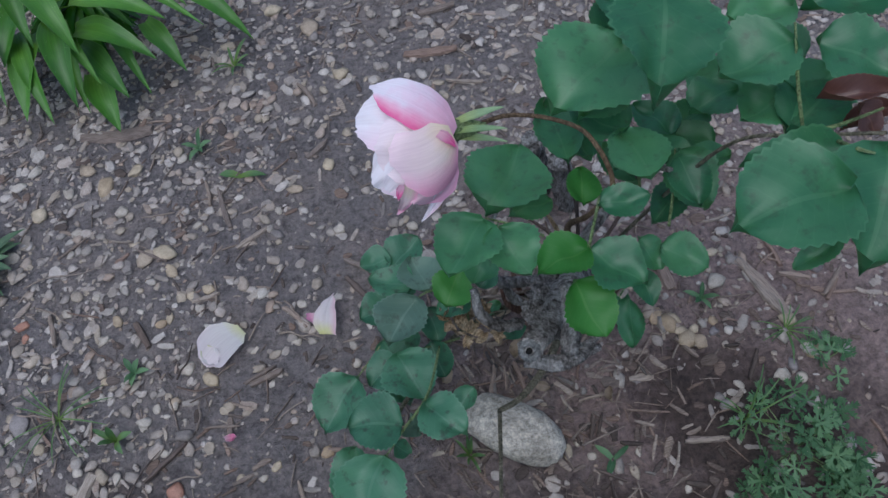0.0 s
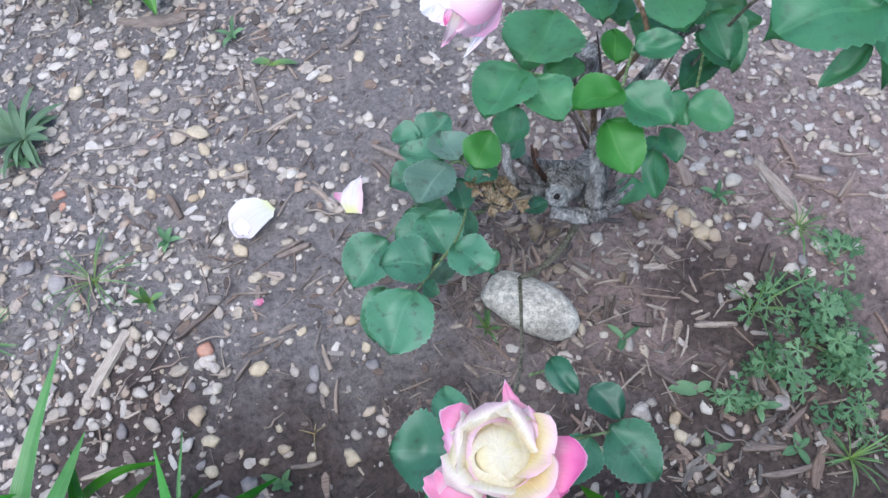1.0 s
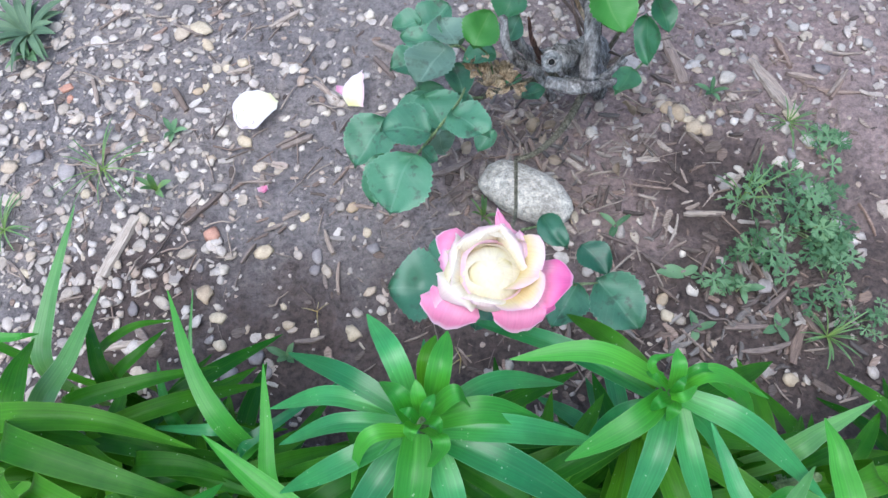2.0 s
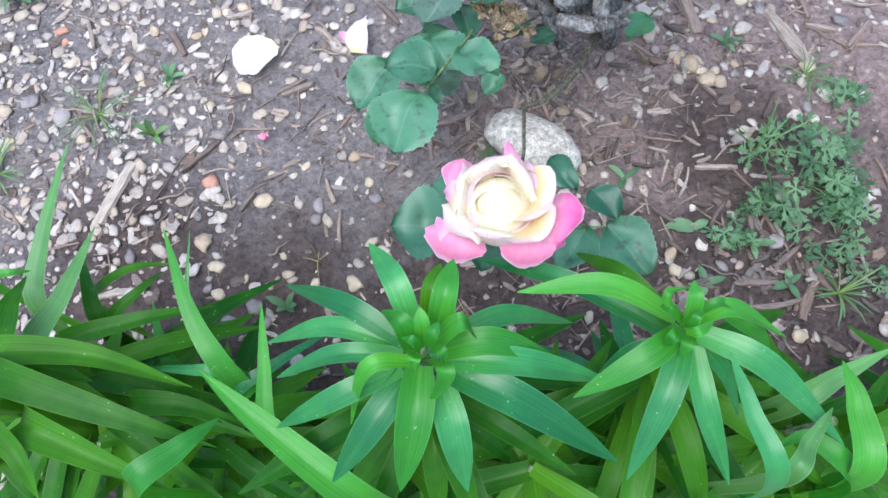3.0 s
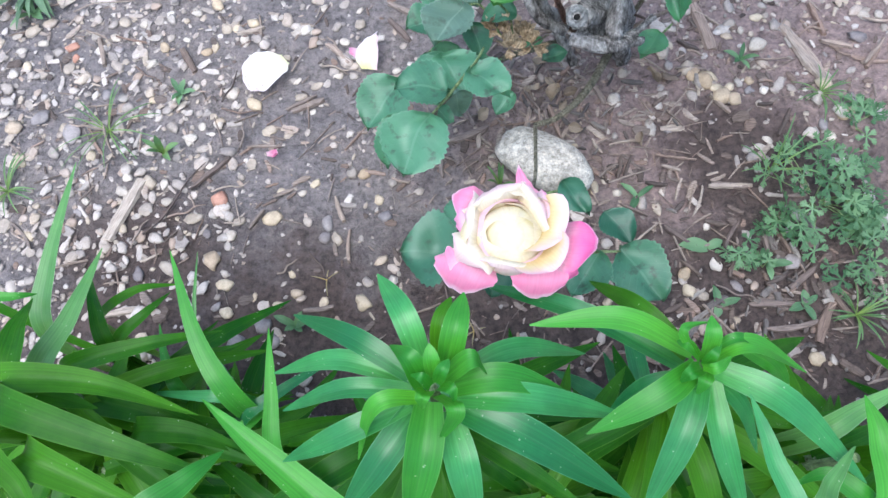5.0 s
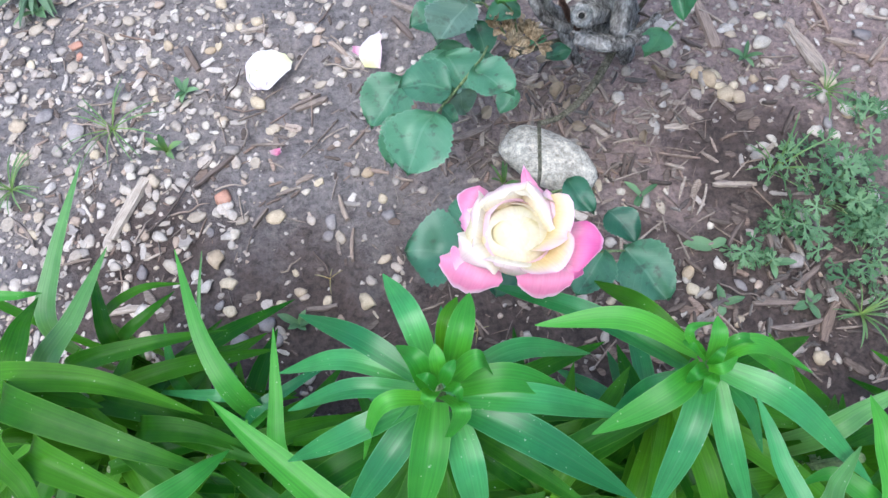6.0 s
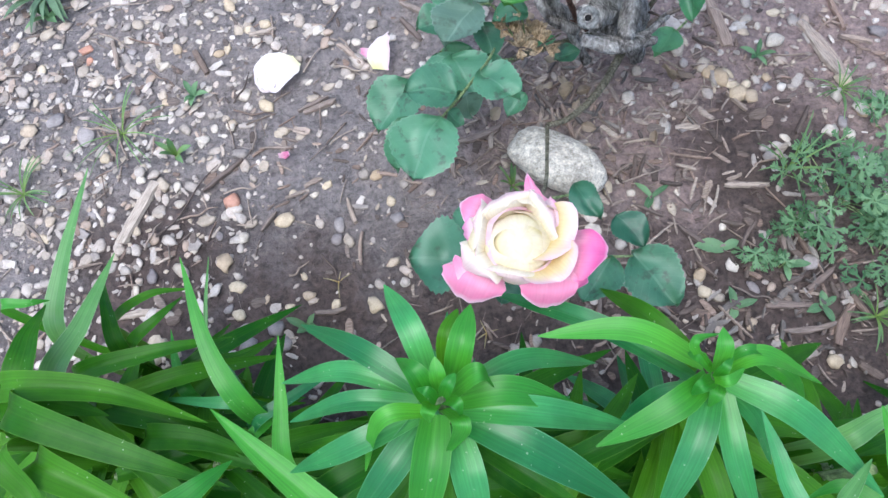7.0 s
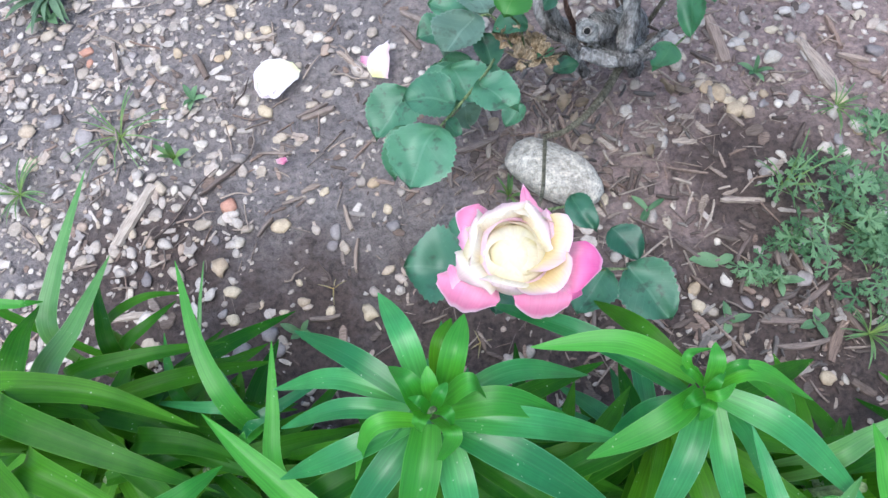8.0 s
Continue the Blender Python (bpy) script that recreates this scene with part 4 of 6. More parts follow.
# open rose: cream heart, pink outer petals
def open_rose():
    c = Vector((0.126, 0.065, 0.425))
    m = Matrix.Translation(c)
    axis = Matrix.Translation((0.122, 0.056, 0.409)) @ pose(0, 0, 0, 8, 2, 0)
    f = hip("open_rose", axis, "open rose, cream-yellow heart with pink outer petals")
    sepals(f, axis)
    # the heart, its petals wound over one another
    dome = [Vector((0.003, 0.0)), Vector((0.029, 0.008)), Vector((0.025, 0.0500)), Vector((0.0, 0.0470))]
    petal(f, axis, [(p.x, p.y) for p in dome], 180, HEART, 0.03, 1.3, 0, "", 0.0)
    for k in range(9):
        t = 0.93 - 0.032 * k
        a, b, c3 = (dome[i].lerp(dome[i + 1], t) for i in range(3))
        d, e = a.lerp(b, t), b.lerp(c3, t)
        part_way = [dome[0], a, d, d.lerp(e, t)]
        grow = 1.02 + 0.045 * k
        petal(f, axis @ pose(0.0008 * math.sin(k * 2.1), 0.0008 * math.cos(k * 1.7), 0, 2.5 * math.sin(k * 3.3), 2.5 * math.cos(k * 2.9), k * 137.5 + 40),
              [(p.x * grow, p.y * (1.008 + 0.004 * k)) for p in part_way], 100 - 4 * k, HEART if k < 6 else CREAM, 0.07, 2 + k * 1.7, 0, "", 0.10)
    for k, a in enumerate((62, 108, 158)):
        petal(f, axis @ pose(0, 0, 0, 0, 0, a), [(0.004, 0), (0.040, 0.004), (0.038, 0.040), (0.0285, 0.0450 - 0.0006 * k)], 34, HEART, 0.08, 31 + k * 1.9, 0, "", 0.2)
    # the petals round it: foot, middle and rim, half breadths, rounding, dome
    for mat, spine, halves, rounded, bulge, seed in (
        (PINK, [(-0.026, -0.008, -0.010), (-0.035, -0.029, 0.013), (-0.046, -0.042, -0.001)], (0.01, 0.02, 0.024, 0.022, 0.019), 0.22, 0.25, 1),
        (PINK, [(-0.041, -0.028, 0.011), (-0.045, -0.022, 0.017), (-0.047, -0.016, 0.021)], (0.007, 0.006, 0.004, 0.003, 0.001), 0.1, 0.1, 2),
        (PINK, [(0.017, -0.017, -0.010), (0.014, -0.042, 0.011), (0.009, -0.055, -0.005)], (0.012, 0.018, 0.02, 0.019, 0.016), 0.2, 0.2, 3),
        (MAGENTA, [(0.026, -0.013, -0.010), (0.041, -0.024, 0.013), (0.060, -0.025, 0.005)], (0.012, 0.018, 0.019, 0.017, 0.01), 0.3, 0.3, 4),
        (MAGENTA, [(0.027, -0.027, -0.005), (0.033, -0.040, 0.007), (0.042, -0.042, -0.005)], (0.008, 0.01, 0.011, 0.01, 0.006), 0.3, 0.2, 5),
        (PINK, [(0.018, 0.013, 0.000), (0.013, 0.021, 0.016), (0.012, 0.039, 0.017)], (0.01, 0.01, 0.007, 0.004, 0.001), 0.1, 0.2, 6),
        (PINK, [(-0.014, 0.011, -0.005), (-0.027, 0.015, 0.019), (-0.039, 0.026, 0.011)], (0.01, 0.015, 0.014, 0.011, 0.007), 0.3, 0.25, 7),
        (BLUSH, [(-0.015, 0.004, -0.005), (-0.030, -0.001, 0.021), (-0.039, 0.004, 0.012)], (0.012, 0.015, 0.015, 0.013, 0.008), 0.3, 0.25, 8),
        (BLUSH, [(0.012, 0.004, -0.005), (0.024, 0.001, 0.022), (0.033, 0.006, 0.013)], (0.012, 0.016, 0.016, 0.013, 0.006), 0.3, 0.25, 9),
        (CREAM, [(-0.010, -0.004, -0.009), (-0.029, -0.022, 0.025), (-0.042, -0.024, 0.013)], (0.014, 0.018, 0.019, 0.017, 0.01), 0.3, 0.3, 10),
        (CREAM, [(-0.008, -0.000, -0.009), (-0.025, -0.003, 0.027), (-0.031, 0.006, 0.021)], (0.016, 0.022, 0.024, 0.022, 0.014), 0.3, 0.2, 11),
        (CREAM, [(-0.003, 0.004, -0.009), (-0.009, 0.010, 0.029), (-0.009, 0.023, 0.021)], (0.016, 0.022, 0.025, 0.024, 0.016), 0.25, 0.2, 12),
        (CREAM, [(0.003, 0.003, -0.009), (0.014, 0.002, 0.029), (0.024, 0.010, 0.021)], (0.014, 0.019, 0.02, 0.018, 0.01), 0.3, 0.2, 13),
        (GOLD_FOOT, [(0.007, -0.002, -0.009), (0.022, -0.013, 0.021), (0.034, -0.020, 0.025)], (0.014, 0.021, 0.023, 0.022, 0.014), 0.3, -0.35, 14),
        (GOLD_FOOT, [(0.004, -0.009, -0.009), (0.015, -0.032, 0.019), (0.023, -0.045, 0.026)], (0.014, 0.02, 0.022, 0.021, 0.014), 0.3, -0.35, 15),
        (CREAM, [(-0.003, -0.010, -0.009), (-0.010, -0.032, 0.023), (-0.013, -0.037, 0.023)], (0.014, 0.022, 0.024, 0.022, 0.014), 0.3, 0.1, 16)):
        sheet_petal(f, m, spine, halves, mat, rounded, bulge, (0, 0, 1), 0.13, seed * 1.7)


open_rose()


# nodding rose: half closed, pale with a flushed rim
def wrapped_petal(parent, m, spine, halves, mat, lift, seed):
    p0, p1, p2 = (Vector((*p, 0)) for p in spine)
    ctrl = p1 * 2 - (p0 + p2) * 0.5
    side = (p2 - p0).cross(Vector((0, 0, 1))).normalized()
    if side.y > 0:
        side = -side
    out = []
    for i in range(21):
        row = []
        for j in range(19):
            q = j / 9 - 1
            e = i / 20
            v = e * (1 - 0.2 * abs(q) ** 2.5) + 0.05 * e ** 3 * (noise.noise((q * 2.5 + seed, seed, 0.7)) + 0.6 * noise.noise((q * 8 + seed, seed * 1.3, 3.7)))
            n = min(max(v, 0.0), 0.9999) * 4
            h = halves[int(n)] + (halves[int(n) + 1] - halves[int(n)]) * (n - int(n))
            c = p0 * (1 - v) ** 2 + ctrl * 2 * v * (1 - v) + p2 * v * v + side * q * h * (1 + 0.12 * noise.noise((v * 3 + seed, 4.0 if q > 0 else -4.0, seed)))
            round_ = 1 - (c.x / 0.050) ** 2 - (c.y / 0.058) ** 2
            z = 0.040 * math.sqrt(round_) if round_ > 0 else 0.02 * round_
            z += lift + 0.004 * v ** 3 + 0.0015 * q ** 4 + 0.006 * v * v * noise.noise((q * 1.8 + seed, v * 2.2, seed * 1.7))
            row.append(m @ Vector((c.x * 0.93 - 0.003, c.y * 0.94 - 0.002, z)))
        out.append(row[::-1])
    return grid_ob("petal", out, mat, parent)


def nodding_rose():
    foot = Vector((0.198, 0.439, 0.502))
    tip = Vector((0.137, 0.451, 0.492))
    d = (tip - foot).normalized()
    up = (Vector((0, 0, 1)) - d * d.z).normalized()
    side = d.cross(up)
    m = Matrix.Translation(foot) @ Matrix((up, side, d)).transposed().to_4x4() @ Matrix.Diagonal((0.88, 0.88, 0.86, 1))
    f = hip("nodding_rose", m, "half-closed nodding rose, pale pink and cream")
    sepals(f, m, 5, 0.058, -0.85, 0.30)
    for k in range(7):
        petal(f, m @ pose(0, 0, 0, 0, 0, k * 137.5 + 15), [(0.005, 0), (0.036, 0.010), (0.034, 0.052), (0.010 + 0.002 * k, 0.070)], 62, PALE, 0.14, k * 2.1)
    # outer petals wrapped over the ovoid of the bloom, one on another: way from foot to rim, half breadths, height above the bud
    right, rise, out = Vector((0.979, -0.177, -0.101)), Vector((0.202, 0.777, 0.596)), Vector((-0.027, -0.603, 0.797))
    face = Matrix.Translation((0.161, 0.444, 0.496)) @ Matrix((right, rise, out)).transposed().to_4x4()
    for mat, spine, halves, lift, seed in (
        (PALE, [(0.037, 0.007), (-0.002, 0.016), (-0.042, 0.016)], (0.0070, 0.0210, 0.0257, 0.0233, 0.0168), 0.000, 1),
        (PALE, [(0.037, 0.000), (0.002, -0.016), (-0.026, -0.037)], (0.0093, 0.0233, 0.0243, 0.0215, 0.0121), 0.002, 2),
        (PALE, [(0.037, 0.002), (0.009, -0.023), (-0.014, -0.042)], (0.0093, 0.0210, 0.0215, 0.0187, 0.0103), 0.003, 3),
        (FLUSH, [(0.037, -0.004), (0.028, -0.032), (0.008, -0.052)], (0.0084, 0.0177, 0.0196, 0.0168, 0.0103), 0.005, 4),
        (CREAM_BLUSH, [(0.037, 0.002), (0.009, -0.006), (-0.024, -0.008)], (0.0093, 0.0233, 0.0271, 0.0271, 0.0205), 0.006, 5),
        (FLUSHED_RIM, [(0.042, 0.007), (0.013, 0.028), (-0.027, 0.043)], (0.0056, 0.0168, 0.0191, 0.0168, 0.0093), 0.009, 6),
        (GLOBE, [(0.041, 0.005), (0.022, -0.015), (-0.008, -0.021)], (0.0093, 0.0243, 0.0290, 0.0290, 0.0252), 0.012, 7),
        (PALE, [(0.035, -0.013), (0.036, -0.036), (0.015, -0.071)], (0.0037, 0.0070, 0.0070, 0.0051, 0.0023), 0.004, 8),
        (FLUSH, [(0.006, -0.038), (0.001, -0.051), (-0.007, -0.064)], (0.0070, 0.0070, 0.0051, 0.0033, 0.0009), 0.008, 9),
        (MAGENTA, [(-0.002, -0.035), (-0.004, -0.041), (-0.005, -0.048)], (0.0023, 0.0033, 0.0028, 0.0023, 0.0009), 0.013, 10),
        (MAGENTA, [(0.028, 0.007), (0.037, 0.002), (0.043, -0.005)], (0.0037, 0.0047, 0.0037, 0.0023, 0.0009), 0.014, 11)):
        wrapped_petal(f, face, spine, halves, mat, lift, seed * 2.3)


nodding_rose()


# dried flower remains at the foot of the bush
def dead_flower(at, seed):
    st = bush_tube("dry_flower_stalk", [(0.218, 0.448, 0.080), Vector(at) + Vector((0.012 * seed - 0.02, 0.03, -0.03)), at], [0.0012, 0.001, 0.0008], CANE_M, bush, "dry brown spent flower")
    r = random.Random(seed)
    for k in range(9):
        a = r.uniform(0, 360)
        petal(st, Matrix.Translation(at) @ pose(0, 0, -0.004, r.uniform(-40, 40), r.uniform(-40, 40), a), [(0.002, 0), (0.009, 0.002), (0.012, 0.009), (0.016, 0.011)], 36, DEAD_M, 0.4, k * 1.1 + seed)


dead_flower((0.186, 0.393, 0.175), 1)
dead_flower((0.173, 0.407, 0.195), 2)
dead_flower((0.206, 0.421, 0.155), 3)
dead_flower((0.214, 0.390, 0.175), 4)


# ---- lilies ----
def lily(label, foot, crown, thick=0.006):
    p = empty("lily_plant", label, "lily", foot, "lilies along the edge of the bed")
    ob = tube("stem", [foot, Vector(foot).lerp(Vector(crown), 0.5) + Vector((0.006, 0.004, 0)), crown], [thick, thick * 0.9, thick * 0.6], STALK_M, p)
    return p


def crown_leaves(p, rows):
    for base, tip, w, arch, mat in rows:
        lily_leaf(p, base, tip, w, arch, mat)


def filler(p, foot, crown, n, seed, reach=(0.10, 0.17), lo=0.2, hi=0.8, start=165, sweep=210, mat=None):
    """The lower whorls of a lily stem, most of them on its outer side."""
    r = random.Random(seed)
    foot, crown = Vector(foot), Vector(crown)
    for k in range(n):
        a = start + (k * 0.381966 % 1.0) * sweep + r.uniform(-10, 10)
        s = lo + (hi - lo) * k / max(1, n - 1)
        b = foot.lerp(crown, s)
        ln = r.uniform(*reach)
        t = b + Vector((ln * math.cos(radians(a)), ln * math.sin(radians(a)), r.uniform(-0.09, 0.0)))
        blade(p, (b, b.lerp(t, 0.5) + Vector((0, 0, r.uniform(0.012, 0.03))), t), r.uniform(0.015, 0.021), mat or LILY_LEAF, 0.3, k + seed)


L = LILY_LEAF
ca = (0.057, -0.049, 0.475)
fa = (ca[0] - 0.01, ca[1] - 0.02, 0.0)
lily_a = lily("leafy green lily stem with a whorled crown, no flower", fa, ca)
blades(lily_a, [
    ((0.055, -0.039, 0.478), (0.047, -0.008, 0.497), (0.032, 0.026, 0.475), 0.015, L),
    ((0.064, -0.035, 0.478), (0.069, -0.017, 0.496), (0.077, -0.001, 0.492), 0.011, LILY_OLIVE_SHADE),
    ((0.068, -0.042, 0.482), (0.077, -0.024, 0.505), (0.085, -0.001, 0.498), 0.015, LILY_YOUNG),
    ((0.047, -0.042, 0.472), (0.012, -0.013, 0.474), (-0.034, 0.020, 0.430), 0.014, L),
    ((0.043, -0.042, 0.466), (-0.000, -0.023, 0.462), (-0.054, -0.016, 0.415), 0.013, L),
    ((0.045, -0.050, 0.470), (0.004, -0.044, 0.472), (-0.044, -0.046, 0.435), 0.012, L),
    ((0.043, -0.057, 0.468), (0.001, -0.070, 0.468), (-0.050, -0.077, 0.420), 0.015, L),
    ((0.050, -0.057, 0.466), (0.022, -0.088, 0.466), (-0.014, -0.118, 0.425), 0.019, L),
    ((0.055, -0.059, 0.474), (0.047, -0.092, 0.472), (0.030, -0.130, 0.430), 0.022, LILY_YOUNG),
])
blades(lily_a, [
    ((0.065, -0.065, 0.466), (0.070, -0.101, 0.464), (0.073, -0.136, 0.420), 0.020, L),
    ((0.069, -0.062, 0.470), (0.114, -0.089, 0.466), (0.177, -0.131, 0.405), 0.022, L),
    ((0.068, -0.057, 0.472), (0.118, -0.066, 0.470), (0.182, -0.078, 0.415), 0.018, L),
    ((0.070, -0.053, 0.480), (0.102, -0.052, 0.482), (0.143, -0.063, 0.450), 0.017, LILY_YOUNG),
    ((0.075, -0.043, 0.464), (0.115, -0.030, 0.452), (0.167, -0.029, 0.395), 0.014, L),
    ((0.054, -0.052, 0.486), (0.048, -0.038, 0.508), (0.037, -0.026, 0.494), 0.015, LILY_YOUNG),
    ((0.066, -0.050, 0.488), (0.084, -0.043, 0.506), (0.092, -0.049, 0.484), 0.015, LILY_YOUNG),
    ((0.061, -0.048, 0.492), (0.061, -0.041, 0.508), (0.061, -0.032, 0.512), 0.009, LILY_YOUNG),
    ((0.062, -0.052, 0.494), (0.066, -0.048, 0.508), (0.071, -0.042, 0.508), 0.007, LILY_YOUNG),
])
blades(lily_a, [
    ((0.058, -0.054, 0.496), (0.054, -0.050, 0.508), (0.048, -0.047, 0.504), 0.007, LILY_YOUNG),
    ((0.063, -0.055, 0.496), (0.070, -0.059, 0.508), (0.071, -0.066, 0.496), 0.008, LILY_YOUNG),
    ((0.056, -0.056, 0.494), (0.053, -0.061, 0.506), (0.052, -0.065, 0.490), 0.010, LILY_YOUNG),
    ((0.061, -0.059, 0.492), (0.071, -0.071, 0.504), (0.058, -0.083, 0.472), 0.010, LILY_YOUNG),
    ((0.053, -0.058, 0.486), (0.025, -0.060, 0.496), (0.004, -0.084, 0.440), 0.010, LILY_YOUNG),
])
# lower whorls in the darker olive, their shade put into the leaf colour
filler(lily_a, fa, ca, 40, 3, mat=LILY_OLIVE_SHADE)
filler(lily_a, fa, ca, 10, 33, (0.09, 0.13), 0.15, 0.6, 0, 180)

cb = (0.229, -0.056, 0.450)
fb = (cb[0] + 0.01, cb[1] - 0.03, 0.0)
lily_b = lily("leafy green lily stem with arching narrow leaves", fb, cb)
blades(lily_b, [
    ((0.225, -0.047, 0.450), (0.181, -0.024, 0.470), (0.124, -0.018, 0.462), 0.015, LILY_YOUNG),
    ((0.228, -0.046, 0.430), (0.201, -0.008, 0.430), (0.184, 0.030, 0.375), 0.015, LILY_OLIVE_SHADE),
    ((0.225, -0.051, 0.420), (0.163, -0.005, 0.424), (0.102, 0.036, 0.385), 0.015, L),
    ((0.224, -0.058, 0.456), (0.194, -0.074, 0.466), (0.150, -0.088, 0.440), 0.017, LILY_YOUNG),
    ((0.226, -0.062, 0.452), (0.206, -0.098, 0.452), (0.180, -0.143, 0.405), 0.018, L),
    ((0.235, -0.066, 0.440), (0.235, -0.107, 0.432), (0.253, -0.156, 0.385), 0.016, L),
    ((0.236, -0.059, 0.450), (0.275, -0.088, 0.452), (0.334, -0.141, 0.395), 0.018, L),
    ((0.234, -0.054, 0.456), (0.257, -0.050, 0.466), (0.301, -0.068, 0.430), 0.012, LILY_YOUNG),
    ((0.262, -0.049, 0.440), (0.277, -0.063, 0.440), (0.301, -0.077, 0.395), 0.012, LILY_YOUNG),
])
blades(lily_b, [
    ((0.239, -0.064, 0.435), (0.254, -0.084, 0.430), (0.272, -0.112, 0.385), 0.012, L),
    ((0.232, -0.058, 0.410), (0.204, -0.059, 0.400), (0.183, -0.067, 0.345), 0.014, L),
    ((0.224, -0.053, 0.462), (0.213, -0.039, 0.482), (0.231, -0.035, 0.476), 0.005, LILY_YOUNG),
    ((0.228, -0.055, 0.462), (0.229, -0.045, 0.484), (0.231, -0.033, 0.484), 0.010, LILY_YOUNG),
    ((0.225, -0.054, 0.462), (0.216, -0.047, 0.474), (0.212, -0.042, 0.468), 0.007, LILY_YOUNG),
    ((0.234, -0.050, 0.460), (0.248, -0.046, 0.470), (0.269, -0.050, 0.452), 0.006, LILY_YOUNG),
    ((0.226, -0.059, 0.464), (0.229, -0.055, 0.478), (0.236, -0.049, 0.474), 0.007, LILY_YOUNG),
    ((0.224, -0.060, 0.466), (0.230, -0.063, 0.474), (0.243, -0.056, 0.466), 0.006, LILY_YOUNG),
    ((0.224, -0.060, 0.462), (0.213, -0.064, 0.476), (0.209, -0.067, 0.462), 0.010, LILY_YOUNG),
])
blades(lily_b, [
    ((0.227, -0.061, 0.460), (0.223, -0.069, 0.466), (0.220, -0.075, 0.452), 0.011, LILY_YOUNG),
])
filler(lily_b, fb, cb, 40, 5, mat=LILY_OLIVE_SHADE)
filler(lily_b, fb, cb, 10, 35, (0.08, 0.12), 0.15, 0.55, 0, 180)

cc = (-0.262, 0.016, 0.360)
fc = (cc[0], cc[1] - 0.03, 0.0)
lily_c = lily("clump of narrow arching lily leaves, some pale", fc, cc)
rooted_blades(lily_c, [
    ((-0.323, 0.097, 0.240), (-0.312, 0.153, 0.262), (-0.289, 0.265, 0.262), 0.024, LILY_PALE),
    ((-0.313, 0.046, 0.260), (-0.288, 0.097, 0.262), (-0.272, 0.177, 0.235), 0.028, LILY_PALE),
    ((-0.279, 0.082, 0.200), (-0.291, 0.124, 0.210), (-0.309, 0.172, 0.190), 0.018, LILY_OLIVE_SHADE),
    ((-0.299, 0.121, 0.180), (-0.253, 0.139, 0.200), (-0.214, 0.146, 0.180), 0.013, LILY_OLIVE_SHADE),
    ((-0.270, 0.084, 0.200), (-0.237, 0.106, 0.215), (-0.218, 0.133, 0.195), 0.014, LILY_OLIVE_SHADE),
    ((-0.269, 0.035, 0.300), (-0.197, 0.045, 0.315), (-0.132, 0.056, 0.290), 0.020, LILY_OLIVE_SHADE),
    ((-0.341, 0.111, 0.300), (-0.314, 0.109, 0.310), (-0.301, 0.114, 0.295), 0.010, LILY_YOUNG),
    ((-0.320, 0.031, 0.290), (-0.317, 0.075, 0.300), (-0.314, 0.116, 0.280), 0.032, LILY_OLIVE_SHADE),
    ((-0.299, 0.020, 0.360), (-0.213, 0.008, 0.368), (-0.140, -0.023, 0.330), 0.026, LILY_OLIVE_SHADE),
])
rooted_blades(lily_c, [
    ((-0.273, -0.000, 0.385), (-0.190, -0.041, 0.392), (-0.112, -0.077, 0.360), 0.027, LILY_OLIVE_SHADE),
    ((-0.310, 0.010, 0.350), (-0.257, 0.006, 0.360), (-0.220, -0.007, 0.335), 0.031, LILY_OLIVE_SHADE),
    ((-0.251, -0.040, 0.380), (-0.201, -0.070, 0.385), (-0.149, -0.102, 0.360), 0.027, LILY_OLIVE_SHADE),
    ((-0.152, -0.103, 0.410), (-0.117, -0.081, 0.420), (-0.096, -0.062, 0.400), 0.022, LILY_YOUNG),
    ((-0.264, -0.032, 0.400), (-0.241, -0.067, 0.400), (-0.235, -0.098, 0.380), 0.020, LILY_OLIVE_SHADE),
    ((-0.297, -0.007, 0.330), (-0.266, -0.026, 0.345), (-0.280, -0.049, 0.310), 0.018, LILY_OLIVE_SHADE),
    ((-0.237, -0.008, 0.270), (-0.204, 0.012, 0.280), (-0.195, 0.040, 0.260), 0.022, LILY_OLIVE_SHADE),
    ((-0.212, -0.023, 0.290), (-0.158, -0.032, 0.300), (-0.110, -0.055, 0.270), 0.024, LILY_OLIVE_SHADE),
    ((-0.258, 0.014, 0.280), (-0.182, -0.015, 0.290), (-0.131, -0.045, 0.250), 0.027, LILY_OLIVE_SHADE),
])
filler(lily_c, fc, cc, 12, 38, (0.10, 0.16), 0.1, 0.5, 0, 170, LILY_OLIVE_SHADE)
filler(lily_c, fc, cc, 36, 8, (0.12, 0.2), 0.1, 0.75, 165, 210, LILY_OLIVE_SHADE)
filler(lily_c, fc, cc, 12, 88, (0.14, 0.2), 0.4, 0.85, -60, 90, LILY_OLIVE_SHADE)

